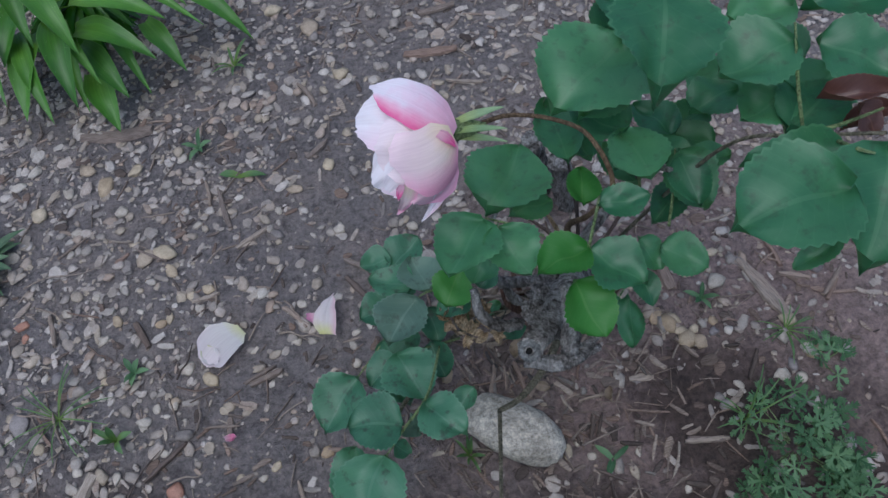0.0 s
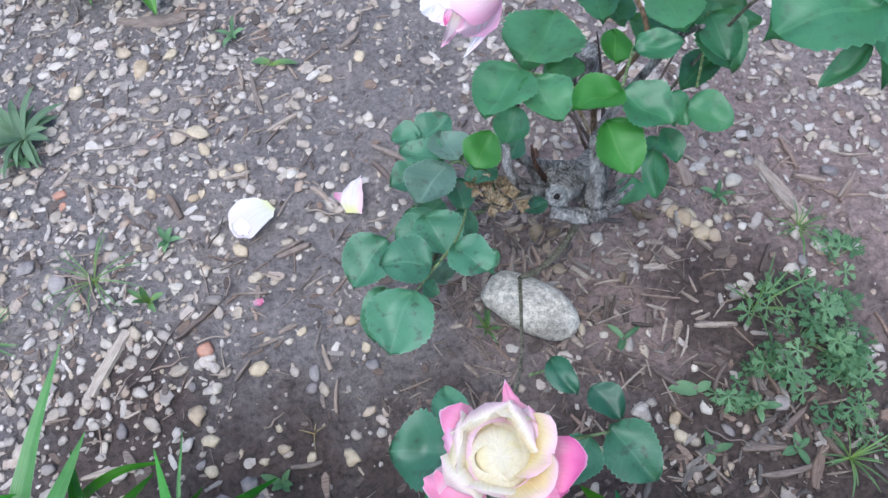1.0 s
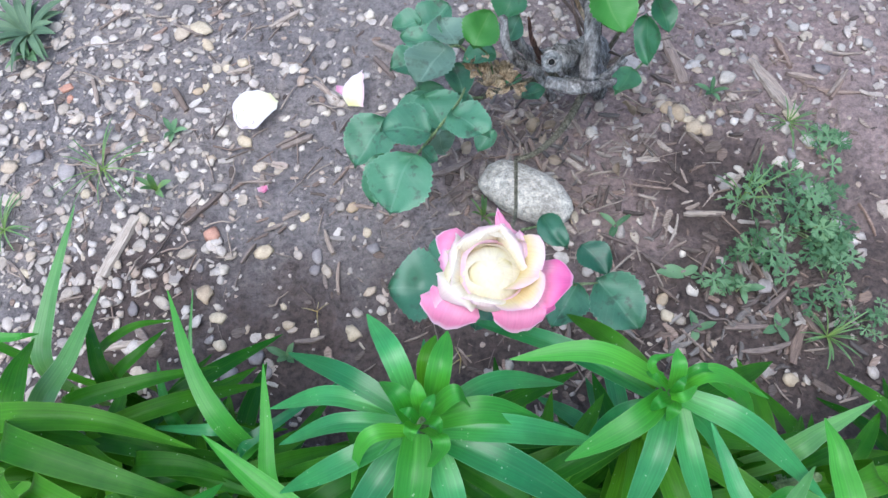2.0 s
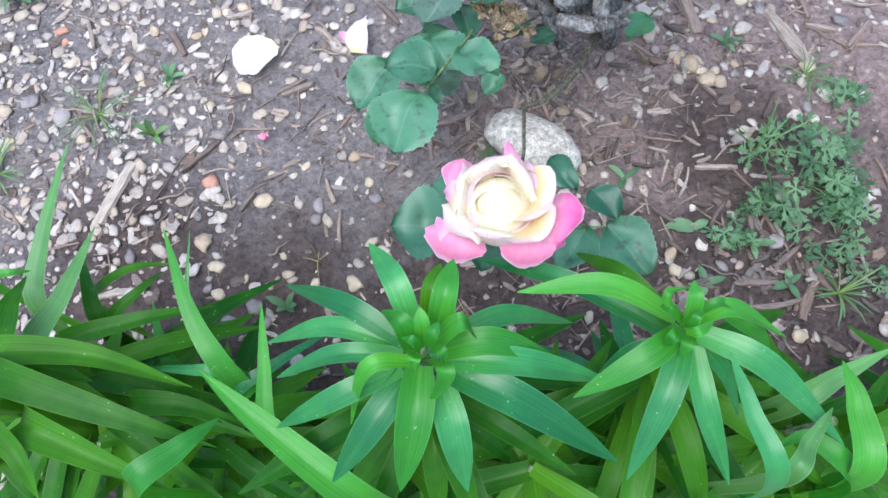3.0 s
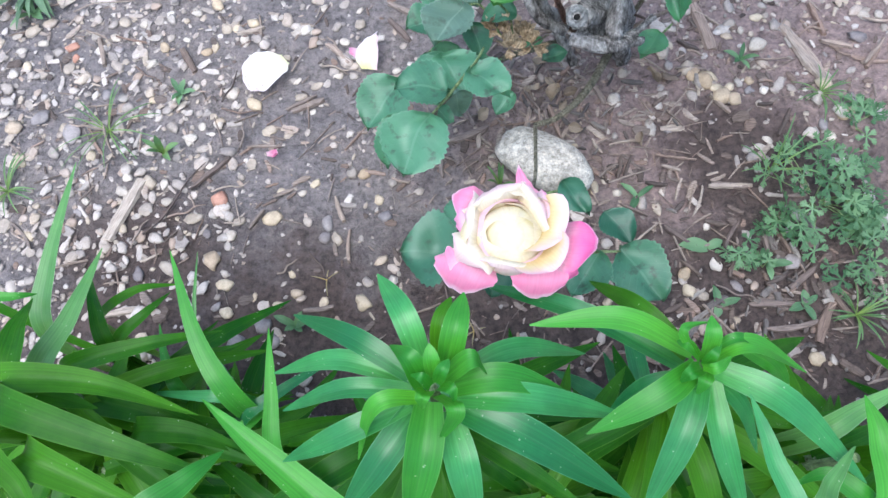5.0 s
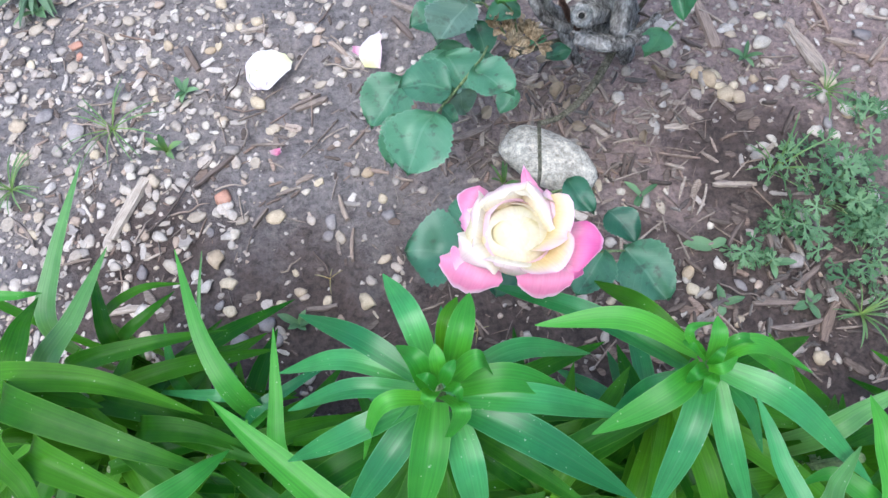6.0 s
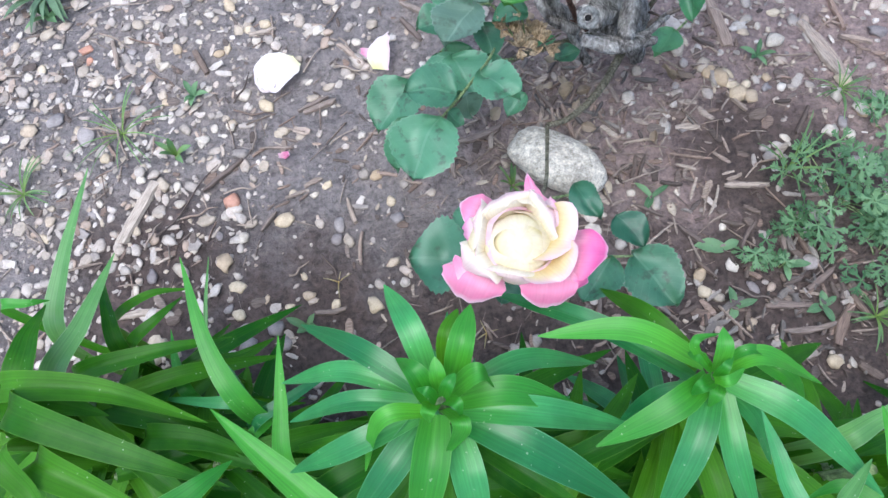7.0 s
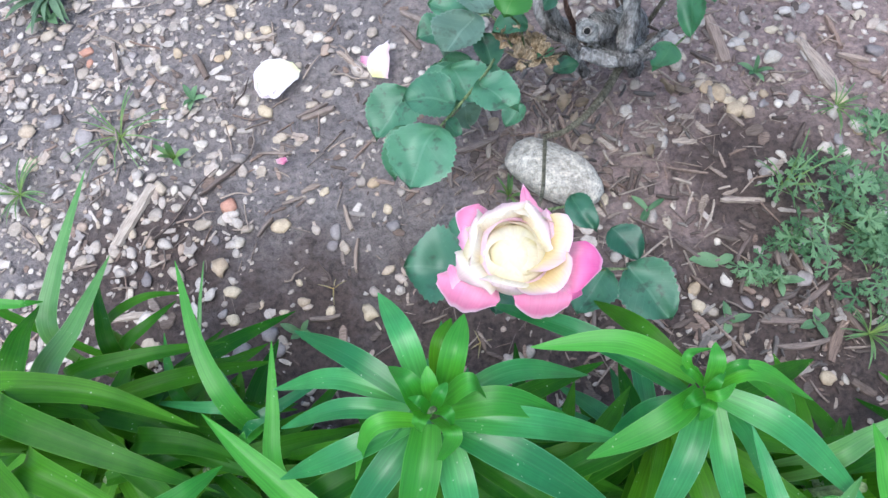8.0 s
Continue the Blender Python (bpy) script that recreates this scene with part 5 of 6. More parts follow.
cd = (-0.123, -0.013, 0.270)
fd = (cd[0], cd[1] - 0.02, 0.0)
lily_d = lily("young lily stem with upright narrow leaves", fd, cd)
rooted_blades(lily_d, [
    ((-0.120, -0.009, 0.290), (-0.143, 0.041, 0.320), (-0.165, 0.126, 0.325), 0.021, LILY_YOUNG),
    ((-0.123, -0.006, 0.270), (-0.139, 0.026, 0.290), (-0.172, 0.062, 0.270), 0.014, LILY_LEAF),
    ((-0.183, 0.014, 0.250), (-0.194, 0.040, 0.260), (-0.206, 0.083, 0.250), 0.014, LILY_YOUNG),
    ((-0.128, -0.002, 0.270), (-0.159, 0.002, 0.285), (-0.216, 0.017, 0.260), 0.012, LILY_LEAF),
    ((-0.089, -0.059, 0.290), (-0.085, -0.010, 0.310), (-0.084, 0.046, 0.312), 0.015, LILY_YOUNG),
    ((-0.004, -0.130, 0.380), (-0.063, -0.072, 0.405), (-0.107, -0.026, 0.410), 0.024, LILY_YOUNG),
    ((-0.127, -0.022, 0.260), (-0.082, 0.001, 0.270), (-0.027, 0.035, 0.240), 0.013, LILY_LEAF),
    ((-0.128, -0.030, 0.250), (-0.114, -0.021, 0.260), (-0.101, -0.011, 0.250), 0.012, LILY_YOUNG),
    ((-0.187, 0.066, 0.200), (-0.183, 0.106, 0.220), (-0.179, 0.164, 0.220), 0.005, LILY_PALE),
])
filler(lily_d, fd, cd, 22, 9, (0.10, 0.16), 0.1, 0.6, 165, 210, LILY_OLIVE_SHADE)

ce = (0.339, -0.124, 0.380)
fe = (ce[0], ce[1] - 0.02, 0.0)
lily_e = lily("lily stem with short broad leaves at the edge", fe, ce)
rooted_blades(lily_e, [
    ((0.236, -0.158, 0.500), (0.227, -0.118, 0.530), (0.224, -0.086, 0.530), 0.013, LILY_LEAF),
    ((0.345, -0.163, 0.380), (0.352, -0.116, 0.395), (0.354, -0.084, 0.390), 0.022, LILY_YOUNG),
    ((0.338, -0.103, 0.330), (0.371, -0.090, 0.345), (0.429, -0.073, 0.330), 0.019, LILY_PALE),
    ((0.342, -0.164, 0.370), (0.317, -0.133, 0.385), (0.294, -0.137, 0.370), 0.027, LILY_YOUNG),
    ((0.392, -0.130, 0.360), (0.359, -0.138, 0.370), (0.332, -0.161, 0.350), 0.024, LILY_OLIVE_SHADE),
    ((0.277, -0.154, 0.420), (0.296, -0.136, 0.430), (0.322, -0.117, 0.420), 0.014, LILY_PALE),
    ((0.333, -0.099, 0.300), (0.354, -0.092, 0.310), (0.384, -0.087, 0.300), 0.016, LILY_OLIVE_SHADE),
])
filler(lily_e, fe, ce, 34, 12, mat=LILY_OLIVE_SHADE)

cf = (0.127, -0.124, 0.300)
ff = (cf[0], cf[1] - 0.02, 0.0)
lily_f = lily("low leafy lily stem shaded by its neighbours", ff, cf)
filler(lily_f, ff, cf, 40, 21, (0.09, 0.15), 0.3, 1.0, 0, 360, LILY_OLIVE_SHADE)

# low stems whose darker olive carries the shade of the row in its colour
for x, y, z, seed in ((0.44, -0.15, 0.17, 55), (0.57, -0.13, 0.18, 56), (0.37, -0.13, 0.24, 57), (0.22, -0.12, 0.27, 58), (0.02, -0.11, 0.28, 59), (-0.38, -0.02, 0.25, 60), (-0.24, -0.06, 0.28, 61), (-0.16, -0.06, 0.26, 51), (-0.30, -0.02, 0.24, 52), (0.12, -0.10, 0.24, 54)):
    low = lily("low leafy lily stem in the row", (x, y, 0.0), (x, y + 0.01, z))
    filler(low, (x, y, 0.0), (x, y + 0.01, z), 22, seed, (0.09, 0.15), 0.2, 1.0, 0, 360, LILY_OLIVE_SHADE)

# the clump across the bed
cg = (-0.360, 1.242, 0.140)
fg = (cg[0], cg[1], 0.0)
lily_g = lily("clump of broad green lily leaves across the bed", fg, cg)
crown_leaves(lily_g, [
    ((-0.425, 1.223, 0.160), (-0.384, 1.051, 0.130), 0.059, 0.03, LILY_BROAD), ((-0.386, 1.158, 0.170), (-0.303, 1.003, 0.140), 0.065, 0.03, LILY_BROAD),
    ((-0.354, 1.100, 0.130), (-0.334, 0.953, 0.080), 0.059, 0.02, LILY_BROAD), ((-0.326, 1.076, 0.120), (-0.193, 0.991, 0.110), 0.066, 0.02, LILY_BROAD),
    ((-0.321, 1.109, 0.150), (-0.166, 1.045, 0.140), 0.062, 0.02, LILY_BROAD), ((-0.216, 1.093, 0.100), (-0.162, 1.004, 0.060), 0.046, 0.012, LILY_BROAD),
    ((-0.332, 1.081, 0.090), (-0.260, 0.971, 0.060), 0.059, 0.012, LILY_BROAD), ((-0.321, 1.042, 0.060), (-0.289, 0.929, 0.030), 0.059, 0.008, LILY_BROAD)])
crown_leaves(lily_g, [
    ((-0.417, 1.142, 0.080), (-0.436, 0.975, 0.050), 0.066, 0.012, LILY_BROAD), ((-0.170, 1.177, 0.100), (-0.047, 1.058, 0.050), 0.050, 0.02, LILY_BROAD),
    ((-0.469, 1.184, 0.080), (-0.505, 1.003, 0.060), 0.066, 0.012, LILY_BROAD), ((-0.324, 1.206, 0.150), (-0.184, 1.122, 0.140), 0.039, 0.02, LILY_BROAD),
    ((-0.261, 1.253, 0.120), (-0.143, 1.113, 0.100), 0.054, 0.02, LILY_BROAD), ((-0.409, 1.202, 0.100), (-0.454, 1.063, 0.090), 0.066, 0.02, LILY_BROAD)])
crown_leaves(lily_g, [
    ((-0.386, 1.160, 0.120), (-0.292, 0.982, 0.090), 0.037, 0.02, LILY_BROAD), ((-0.289, 1.126, 0.100), (-0.227, 0.981, 0.050), 0.032, 0.015, LILY_BROAD), ((-0.441, 1.138, 0.090), (-0.396, 0.966, 0.040), 0.041, 0.015, LILY_BROAD),
    ((-0.295, 1.192, 0.130), (-0.119, 1.070, 0.090), 0.032, 0.02, LILY_BROAD), ((-0.477, 1.213, 0.120), (-0.459, 0.994, 0.070), 0.041, 0.02, LILY_BROAD), ((-0.368, 1.156, 0.080), (-0.340, 0.984, 0.030), 0.03, 0.012, LILY_BROAD)])
filler(lily_g, fg, cg, 16, 31, (0.10, 0.14), 0.3, 0.9, 0, 360, LILY_BROAD)
# dark olive leaves underneath colour in the shaded gaps of the clump
filler(lily_g, fg, cg, 34, 32, (0.08, 0.15), 0.1, 0.5, 180, 200, LILY_OLIVE_SHADE)


# ---- weeds ----
def cut_leaf_mesh(seed, mat):
    """A finely divided, fan-shaped weed leaf, 1 across."""
    r = random.Random(seed)
    verts, faces, uvs = [], [], []

    def lobe(base, ang, ln, w):
        d = Vector((math.cos(ang), math.sin(ang), 0))
        s = Vector((-d.y, d.x, 0))
        i0 = len(verts)
        for v, k in ((0, 0.35), (0.5, 1.0), (0.82, 0.8), (1, 0.06)):
            for q in (-1, 1):
                p = base + d * ln * v + s * q * w * k
                verts.append((p.x, p.y, 0.10 * math.sin(p.x * 3) + 0.05 * abs(q) * v - 0.22 * (p.x * p.x + p.y * p.y)))
                uvs.append((0.5 + 0.4 * q * k, v))
        for i in range(3):
            faces.append((i0 + 2 * i, i0 + 2 * i + 1, i0 + 2 * i + 3, i0 + 2 * i + 2))

    for k in range(5):
        a = radians(-124 + 62 * k + r.uniform(-9, 9))
        ln = (0.52 if 0 < k < 4 else 0.42) * r.uniform(0.85, 1.1)
        lobe(Vector((0, 0, 0)), a, ln, 0.046)
        for along, turn, part in ((0.42, 0.62, 0.48), (0.66, 0.5, 0.34)):
            mid = Vector((math.cos(a), math.sin(a), 0)) * ln * along
            lobe(mid, a + turn, ln * part * r.uniform(0.8, 1.15), 0.031)
            lobe(mid, a - turn, ln * part * r.uniform(0.8, 1.15), 0.031)
    ob = mesh_ob("leaf", verts, faces, mat, None, "", uvs)
    me = ob.data
    bpy.data.objects.remove(ob)
    return me


CUT = [cut_leaf_mesh(k, WEED_LEAF) for k in range(5)]


def cut_weed(x, y, reach, n, height, seed, size=(0.028, 0.045), label="feathery low weed with finely cut green leaves"):
    p = tagged(new("cut_leaf_weed"), label, "weed", "weeds in the bed")
    p.location = (x, y, soil_z(x, y))
    r = random.Random(seed)
    for k in range(n):
        a, d = r.uniform(0, 6.283), reach * math.sqrt(r.random())
        px, py = d * math.cos(a), d * math.sin(a) * 0.9
        pz = height * (1 - 0.7 * (d / reach) ** 2) * r.uniform(0.45, 1.1) + 0.004
        o = new("leaf", CUT[k % 5])
        o.parent = p
        s = r.uniform(*size)
        o.matrix_basis = pose(px, py, pz, r.uniform(-34, 34), r.uniform(-34, 34), math.degrees(a) + r.uniform(-60, 60)) @ Matrix.Diagonal((s, s, s, 1))
        if k % 3 == 0:
            tube("stalk", [(px * 0.15, py * 0.15, 0), (px * 0.6, py * 0.6, pz * 0.7), (px, py, pz)], [0.0011, 0.0009, 0.0006], STALK_M, p, "", 5)


for x, y, reach, n, height, seed, size in ((0.578, 0.207, 0.080, 66, 0.055, 4, (0.024, 0.048)), (0.604, 0.120, 0.060, 15, 0.03, 5, (0.022, 0.044)), (0.458, 0.152, 0.024, 7, 0.016, 6, (0.028, 0.040)),
                                           (0.657, 0.306, 0.034, 9, 0.02, 7, (0.030, 0.044)), (0.480, 0.122, 0.014, 4, 0.012, 8, (0.022, 0.03)), (0.625, 0.058, 0.045, 12, 0.025, 9, (0.020, 0.034)),
                                           (0.510, 0.178, 0.030, 8, 0.02, 10, (0.022, 0.036))):
    cut_weed(x, y, reach, n, height, seed, size)


def sprout(x, y, n, length, width, seed, label, mat=None, up=0.5, name="seedling"):
    """A rosette of small leaves or blades."""
    p = tagged(new(name), label, "weed", "weeds in the bed")
    p.location = (x, y, soil_z(x, y))
    r = random.Random(seed)
    for k in range(n):
        a = 2 * math.pi * k / n + r.uniform(-0.5, 0.5)
        ln = length * r.uniform(0.65, 1.15)
        u = up * r.uniform(0.5, 1.4)
        t = (ln * math.cos(a) * math.cos(u), ln * math.sin(a) * math.cos(u), ln * math.sin(u))
        grid_ob("leaf", strap_points((0, 0, 0.001), t, width * r.uniform(0.7, 1.2), ln * 0.15, 8, 5, 0.2, 0.2, k + seed, 0.55), mat or WEED_LEAF, p)


def sprouts(rows):
    for (x, y, z), n, ln, w, mat, up, lab in rows:
        sprout(x, y, n, ln, w, x * 50 + y * 30, lab, mat, up, "grass_tuft" if "grass" in lab else "seedling")


rosette = "small green weed rosette on the soil"
sprouts((
            ((-0.279, 0.507, -0.000), 5, 0.026, 0.010, WEED_LEAF, 0.5, rosette), ((-0.307, 0.415, 0.000), 5, 0.036, 0.012, GRASS_LEAF, 0.8, "small upright green seedling"),
            ((-0.514, 0.738, -0.000), 24, 0.078, 0.015, ROSETTE_LEAF, 0.3, "flat dandelion-like weed rosette"), ((0.417, 0.158, 0.000), 2, 0.034, 0.020, WEED_LEAF, 0.2, "two-leaved green seedling on soil"),
            ((0.343, 0.243, 0.000), 3, 0.034, 0.010, WEED_LEAF, 0.15, rosette), ((0.519, 0.066, 0.000), 4, 0.030, 0.012, WEED_LEAF, 0.3, rosette),
            ((0.488, 0.125, 0.000), 3, 0.030, 0.012, WEED_LEAF, 0.35, rosette), ((0.411, 0.079, 0.000), 3, 0.026, 0.012, WEED_LEAF, 0.3, rosette),
            ((0.535, 0.433, 0.000), 5, 0.026, 0.008, WEED_LEAF, 0.5, rosette), ((-0.169, 0.886, 0.000), 5, 0.034, 0.010, WEED_LEAF, 0.5, rosette),
            ((-0.104, 0.811, 0.000), 2, 0.042, 0.016, GRASS_LEAF, 0.1, "fallen yellow-green leaf on soil"), ((-0.096, 1.049, 0.000), 7, 0.05, 0.006, GRASS_LEAF, 0.7, "tuft of short grass")))
sprouts((
            ((-0.531, 0.387, -0.000), 18, 0.055, 0.0022, GRASS_LEAF, 0.35, "tuft of thin grass"), ((-0.390, 0.466, 0.000), 15, 0.075, 0.0018, GRASS_LEAF, 0.22, "tuft of thin grass"),
            ((0.098, 0.091, 0.000), 4, 0.022, 0.0011, DRY_GRASS, 0.15, "tuft of thin dry grass"), ((-0.086, 0.187, 0.000), 4, 0.020, 0.0011, DRY_GRASS, 0.12, "tuft of thin dry grass"),
            ((0.629, 0.361, 0.000), 14, 0.05, 0.0018, GRASS_LEAF, 0.3, "tuft of thin grass"), ((0.529, 0.255, 0.000), 12, 0.075, 0.002, GRASS_LEAF, 0.6, "tuft of thin grass"),
            ((0.577, 0.043, -0.000), 18, 0.055, 0.002, GRASS_LEAF, 0.5, "tuft of thin grass"), ((0.163, 0.289, 0.000), 7, 0.04, 0.005, GRASS_LEAF, 0.8, "tuft of short grass"),
            ((-0.131, 0.131, 0.000), 5, 0.03, 0.010, WEED_LEAF, 0.7, rosette), ((-0.515, 0.696, -0.000), 5, 0.040, 0.014, WEED_LEAF, 0.4, rosette)))


# ---- fallen petals ----
def fallen_petal(at, size, heading, seed, broad, label, mat):
    rows = []
    for i in range(12):
        v = i / 11
        w = 0.5 * broad * size * (max(0.0, math.sin(math.pi * min(1, 0.06 + v * 0.88))) ** 0.5)
        row = []
        for j in range(11):
            q = 2 * j / 10 - 1
            z = 0.012 + 0.007 * (q * q + (v - 0.4) ** 2 * 2) + 0.006 * noise.noise((q * 2 + seed, v * 3, seed))
            row.append(pose(*at, 0, 0, heading) @ Vector(((v - 0.5) * size, q * w * (1 + 0.1 * noise.noise((v * 5, q, seed))), z)))
        rows.append(row)
    tagged(grid_ob("fallen_petal", rows, mat), label, "petal", "petals dropped on the soil")


def laid_petal(spine, halves, label, mat, seed):
    ob = sheet_petal(None, Matrix.Identity(4), spine, halves, mat, 0.15, -0.25, (0, 0, 1), 0.16, seed, "fallen_petal")
    tagged(ob, label, "petal", "petals dropped on the soil")


laid_petal(((-0.119, 0.533, 0.014), (-0.147, 0.520, 0.016), (-0.178, 0.494, 0.016)), (0.010, 0.024, 0.031, 0.031, 0.022), "white cupped rose petal fallen on the gravel", FALLEN, 1.0)
laid_petal(((0.003, 0.498, 0.012), (0.004, 0.525, 0.020), (0.020, 0.560, 0.014)), (0.012, 0.017, 0.016, 0.010, 0.001), "narrow white, yellow and pink petal on the soil", FALLEN_PINK, 2.0)
fallen_petal((-0.165, 0.501, 0.000), 0.032, -60, 4.0, 0.8, "white rose petal piece with a pink stain", FALLEN)
fallen_petal((-0.012, 0.524, 0.000), 0.026, 160, 6.0, 0.6, "crumpled pink petal scrap on the soil", BLUSH)
fallen_petal((-0.146, 0.379, 0.000), 0.016, 0, 3.0, 0.6, "small dried pink petal scrap", PINK)


# ---- dry leaves under the bush ----
def dry_leaf(at, size, heading, seed, label="curled dry tan leaf on the soil"):
    a = radians(heading)
    d = Vector((math.cos(a), math.sin(a), 0.25 * math.sin(seed * 2.3))) * size
    ob = leaflet(None, (0, 0, 0), d, 0.46 + 0.16 * math.sin(seed), 40 * math.sin(seed * 1.9), DRY_LEAF, "dry_leaf", 0.75 * math.sin(seed * 3.1))
    ob.location = (at[0], at[1], soil_z(at[0], at[1]) + 0.006 + 0.006 * abs(math.sin(seed * 2.3)))
    tagged(ob, label, "leaf", "dry leaves under the rose bush")


DRY = [
    (0.233, 0.516, 0.030, -166), (0.237, 0.500, 0.023, 36), (0.238, 0.475, 0.026, 0), (0.252, 0.444, 0.025, -45),
    (0.272, 0.412, 0.020, 14), (0.253, 0.401, 0.025, 49), (0.196, 0.548, 0.027, 21), (0.211, 0.565, 0.027, -32),
    (0.274, 0.384, 0.021, 84), (0.417, 0.424, 0.026, -23), (0.408, 0.407, 0.024, 120), (0.364, 0.313, 0.020, 69),
    (0.147, 0.392, 0.021, 45), (0.218, 0.431, 0.023, 7), (0.406, 0.465, 0.025, 21), (0.099, 0.591, 0.025, -32),
    (0.270, 0.362, 0.020, -23),
]
for k, (x, y, size, turn) in enumerate(DRY):
    dry_leaf((x, y), size * 1.1, turn, k * 1.7)


# ---- single pebbles that stand out ----
def pebble(x, y, size, mat, label, seed, turn=None, angular=False):
    s = SHAPES[seed % 24]
    a = radians(seed * 77 % 360 if turn is None else turn)
    rot = np.array([[math.cos(a), -math.sin(a), 0], [math.sin(a), math.cos(a), 0], [0, 0, 1]])
    k = size / (np.ptp(s[:, 0]) + np.ptp(s[:, 1])) * 1.62
    v = (s * k) @ rot.T
    z = soil_z(x, y) - v[:, 2].min() * 0.62
    ob = mesh_ob("pebble", [tuple(p) for p in v], [tuple(f) for f in ICO_F], mat)
    ob.location = (x, y, z)
    tagged(ob, label, "pebble", "pebbles strewn over the bed")


WHITE_SPOTS = [
    (-0.181, 0.585, 0.020), (-0.253, 0.649, 0.019), (-0.296, 0.655, 0.018), (-0.170, 0.553, 0.020),
    (-0.203, 0.498, 0.026), (-0.268, 0.430, 0.022), (-0.327, 0.481, 0.019), (-0.458, 0.451, 0.015),
    (-0.381, 0.625, 0.021), (-0.336, 0.643, 0.019), (-0.345, 0.611, 0.014), (-0.548, 0.517, 0.021),
    (-0.249, 0.446, 0.017), (-0.236, 0.433, 0.012), (-0.256, 0.513, 0.015), (-0.085, 0.592, 0.019),
    (-0.106, 0.503, 0.015),
    (-0.283, 0.265, 0.016), (-0.111, 0.320, 0.015), (-0.306, 0.364, 0.019), (-0.359, 0.383, 0.018),
    (-0.365, 0.217, 0.021), (-0.385, 0.255, 0.015), (-0.215, 0.272, 0.022), (-0.421, 0.357, 0.016),
    (0.566, 0.453, 0.034), (0.343, 0.394, 0.027), (0.598, 0.302, 0.028), (0.549, 0.482, 0.015),
]
PALE_SPOTS = [
    (-0.271, 0.604, 0.015), (-0.326, 0.569, 0.025), (-0.290, 0.502, 0.015), (-0.528, 0.626, 0.020),
    (-0.538, 0.586, 0.020), (-0.496, 0.637, 0.021), (-0.412, 0.531, 0.017), (-0.241, 0.382, 0.016),
    (-0.269, 0.563, 0.013),
    (0.422, 0.132, 0.023), (0.318, 0.253, 0.015), (0.378, 0.245, 0.013), (0.305, 0.274, 0.015),
    (0.424, 0.187, 0.015),
    (0.647, 0.327, 0.028), (0.554, 0.378, 0.017), (0.540, 0.302, 0.017), (0.622, 0.291, 0.020),
    (0.468, 0.399, 0.018), (0.450, 0.500, 0.017),
    (-0.057, 0.627, 0.017), (-0.031, 0.559, 0.019), (-0.037, 0.402, 0.017), (0.063, 0.501, 0.015),
    (0.040, 0.496, 0.016), (-0.082, 0.590, 0.019), (-0.078, 0.465, 0.016), (-0.087, 0.447, 0.014),
    (-0.044, 0.502, 0.017), (-0.003, 0.613, 0.015),
]
TAN_SPOTS = [
    (-0.305, 0.595, 0.024), (-0.240, 0.575, 0.021), (-0.227, 0.581, 0.020), (-0.167, 0.617, 0.024),
    (-0.193, 0.613, 0.019), (-0.172, 0.474, 0.030), (-0.225, 0.451, 0.022), (-0.351, 0.481, 0.019),
    (-0.320, 0.503, 0.019), (-0.327, 0.517, 0.019), (-0.520, 0.430, 0.027), (-0.413, 0.425, 0.021),
    (-0.532, 0.491, 0.034), (-0.432, 0.560, 0.029), (-0.517, 0.597, 0.021),
    (-0.155, 0.289, 0.032), (-0.241, 0.238, 0.035), (-0.225, 0.202, 0.027), (-0.521, 0.431, 0.028),
    (-0.041, 0.149, 0.030), (-0.012, 0.204, 0.022), (-0.005, 0.293, 0.020), (-0.022, 0.335, 0.022),
]
OCHRE_SPOTS = [
    (0.640, 0.376, 0.026), (0.489, 0.392, 0.023), (0.465, 0.420, 0.031), (0.488, 0.412, 0.023),
    (0.509, 0.391, 0.019), (0.510, 0.372, 0.027), (0.575, 0.499, 0.022), (0.538, 0.396, 0.019),
    (0.527, 0.474, 0.020),
    (0.379, 0.127, 0.025), (0.379, 0.104, 0.023), (0.427, 0.056, 0.020), (0.514, -0.005, 0.024),
    (0.274, 0.104, 0.015), (0.289, 0.265, 0.023),
    (-0.127, 0.174, 0.020), (-0.092, 0.157, 0.018), (-0.140, 0.326, 0.017), (-0.092, 0.331, 0.018),
    (-0.132, 0.201, 0.013), (-0.153, 0.162, 0.016), (-0.184, 0.177, 0.014), (-0.222, 0.162, 0.024),
    (-0.489, 0.338, 0.021), (-0.499, 0.314, 0.022),
]
GREY_SPOTS = [
    (-0.493, 0.502, 0.034), (-0.443, 0.469, 0.041), (-0.370, 0.495, 0.020), (-0.393, 0.527, 0.023),
    (-0.376, 0.604, 0.019), (-0.513, 0.525, 0.019),
    (-0.174, 0.136, 0.032), (-0.211, 0.122, 0.029), (-0.342, 0.234, 0.024), (0.001, 0.265, 0.023),
    (-0.079, 0.269, 0.027), (-0.082, 0.248, 0.021), (-0.160, 0.113, 0.023), (-0.428, 0.340, 0.018),
    (-0.237, 0.172, 0.017), (-0.247, 0.280, 0.018),
    (0.410, 0.339, 0.019), (0.619, 0.311, 0.021), (0.711, 0.441, 0.030), (0.534, 0.381, 0.019),
    (0.442, 0.101, 0.021), (0.519, 0.124, 0.031),
]
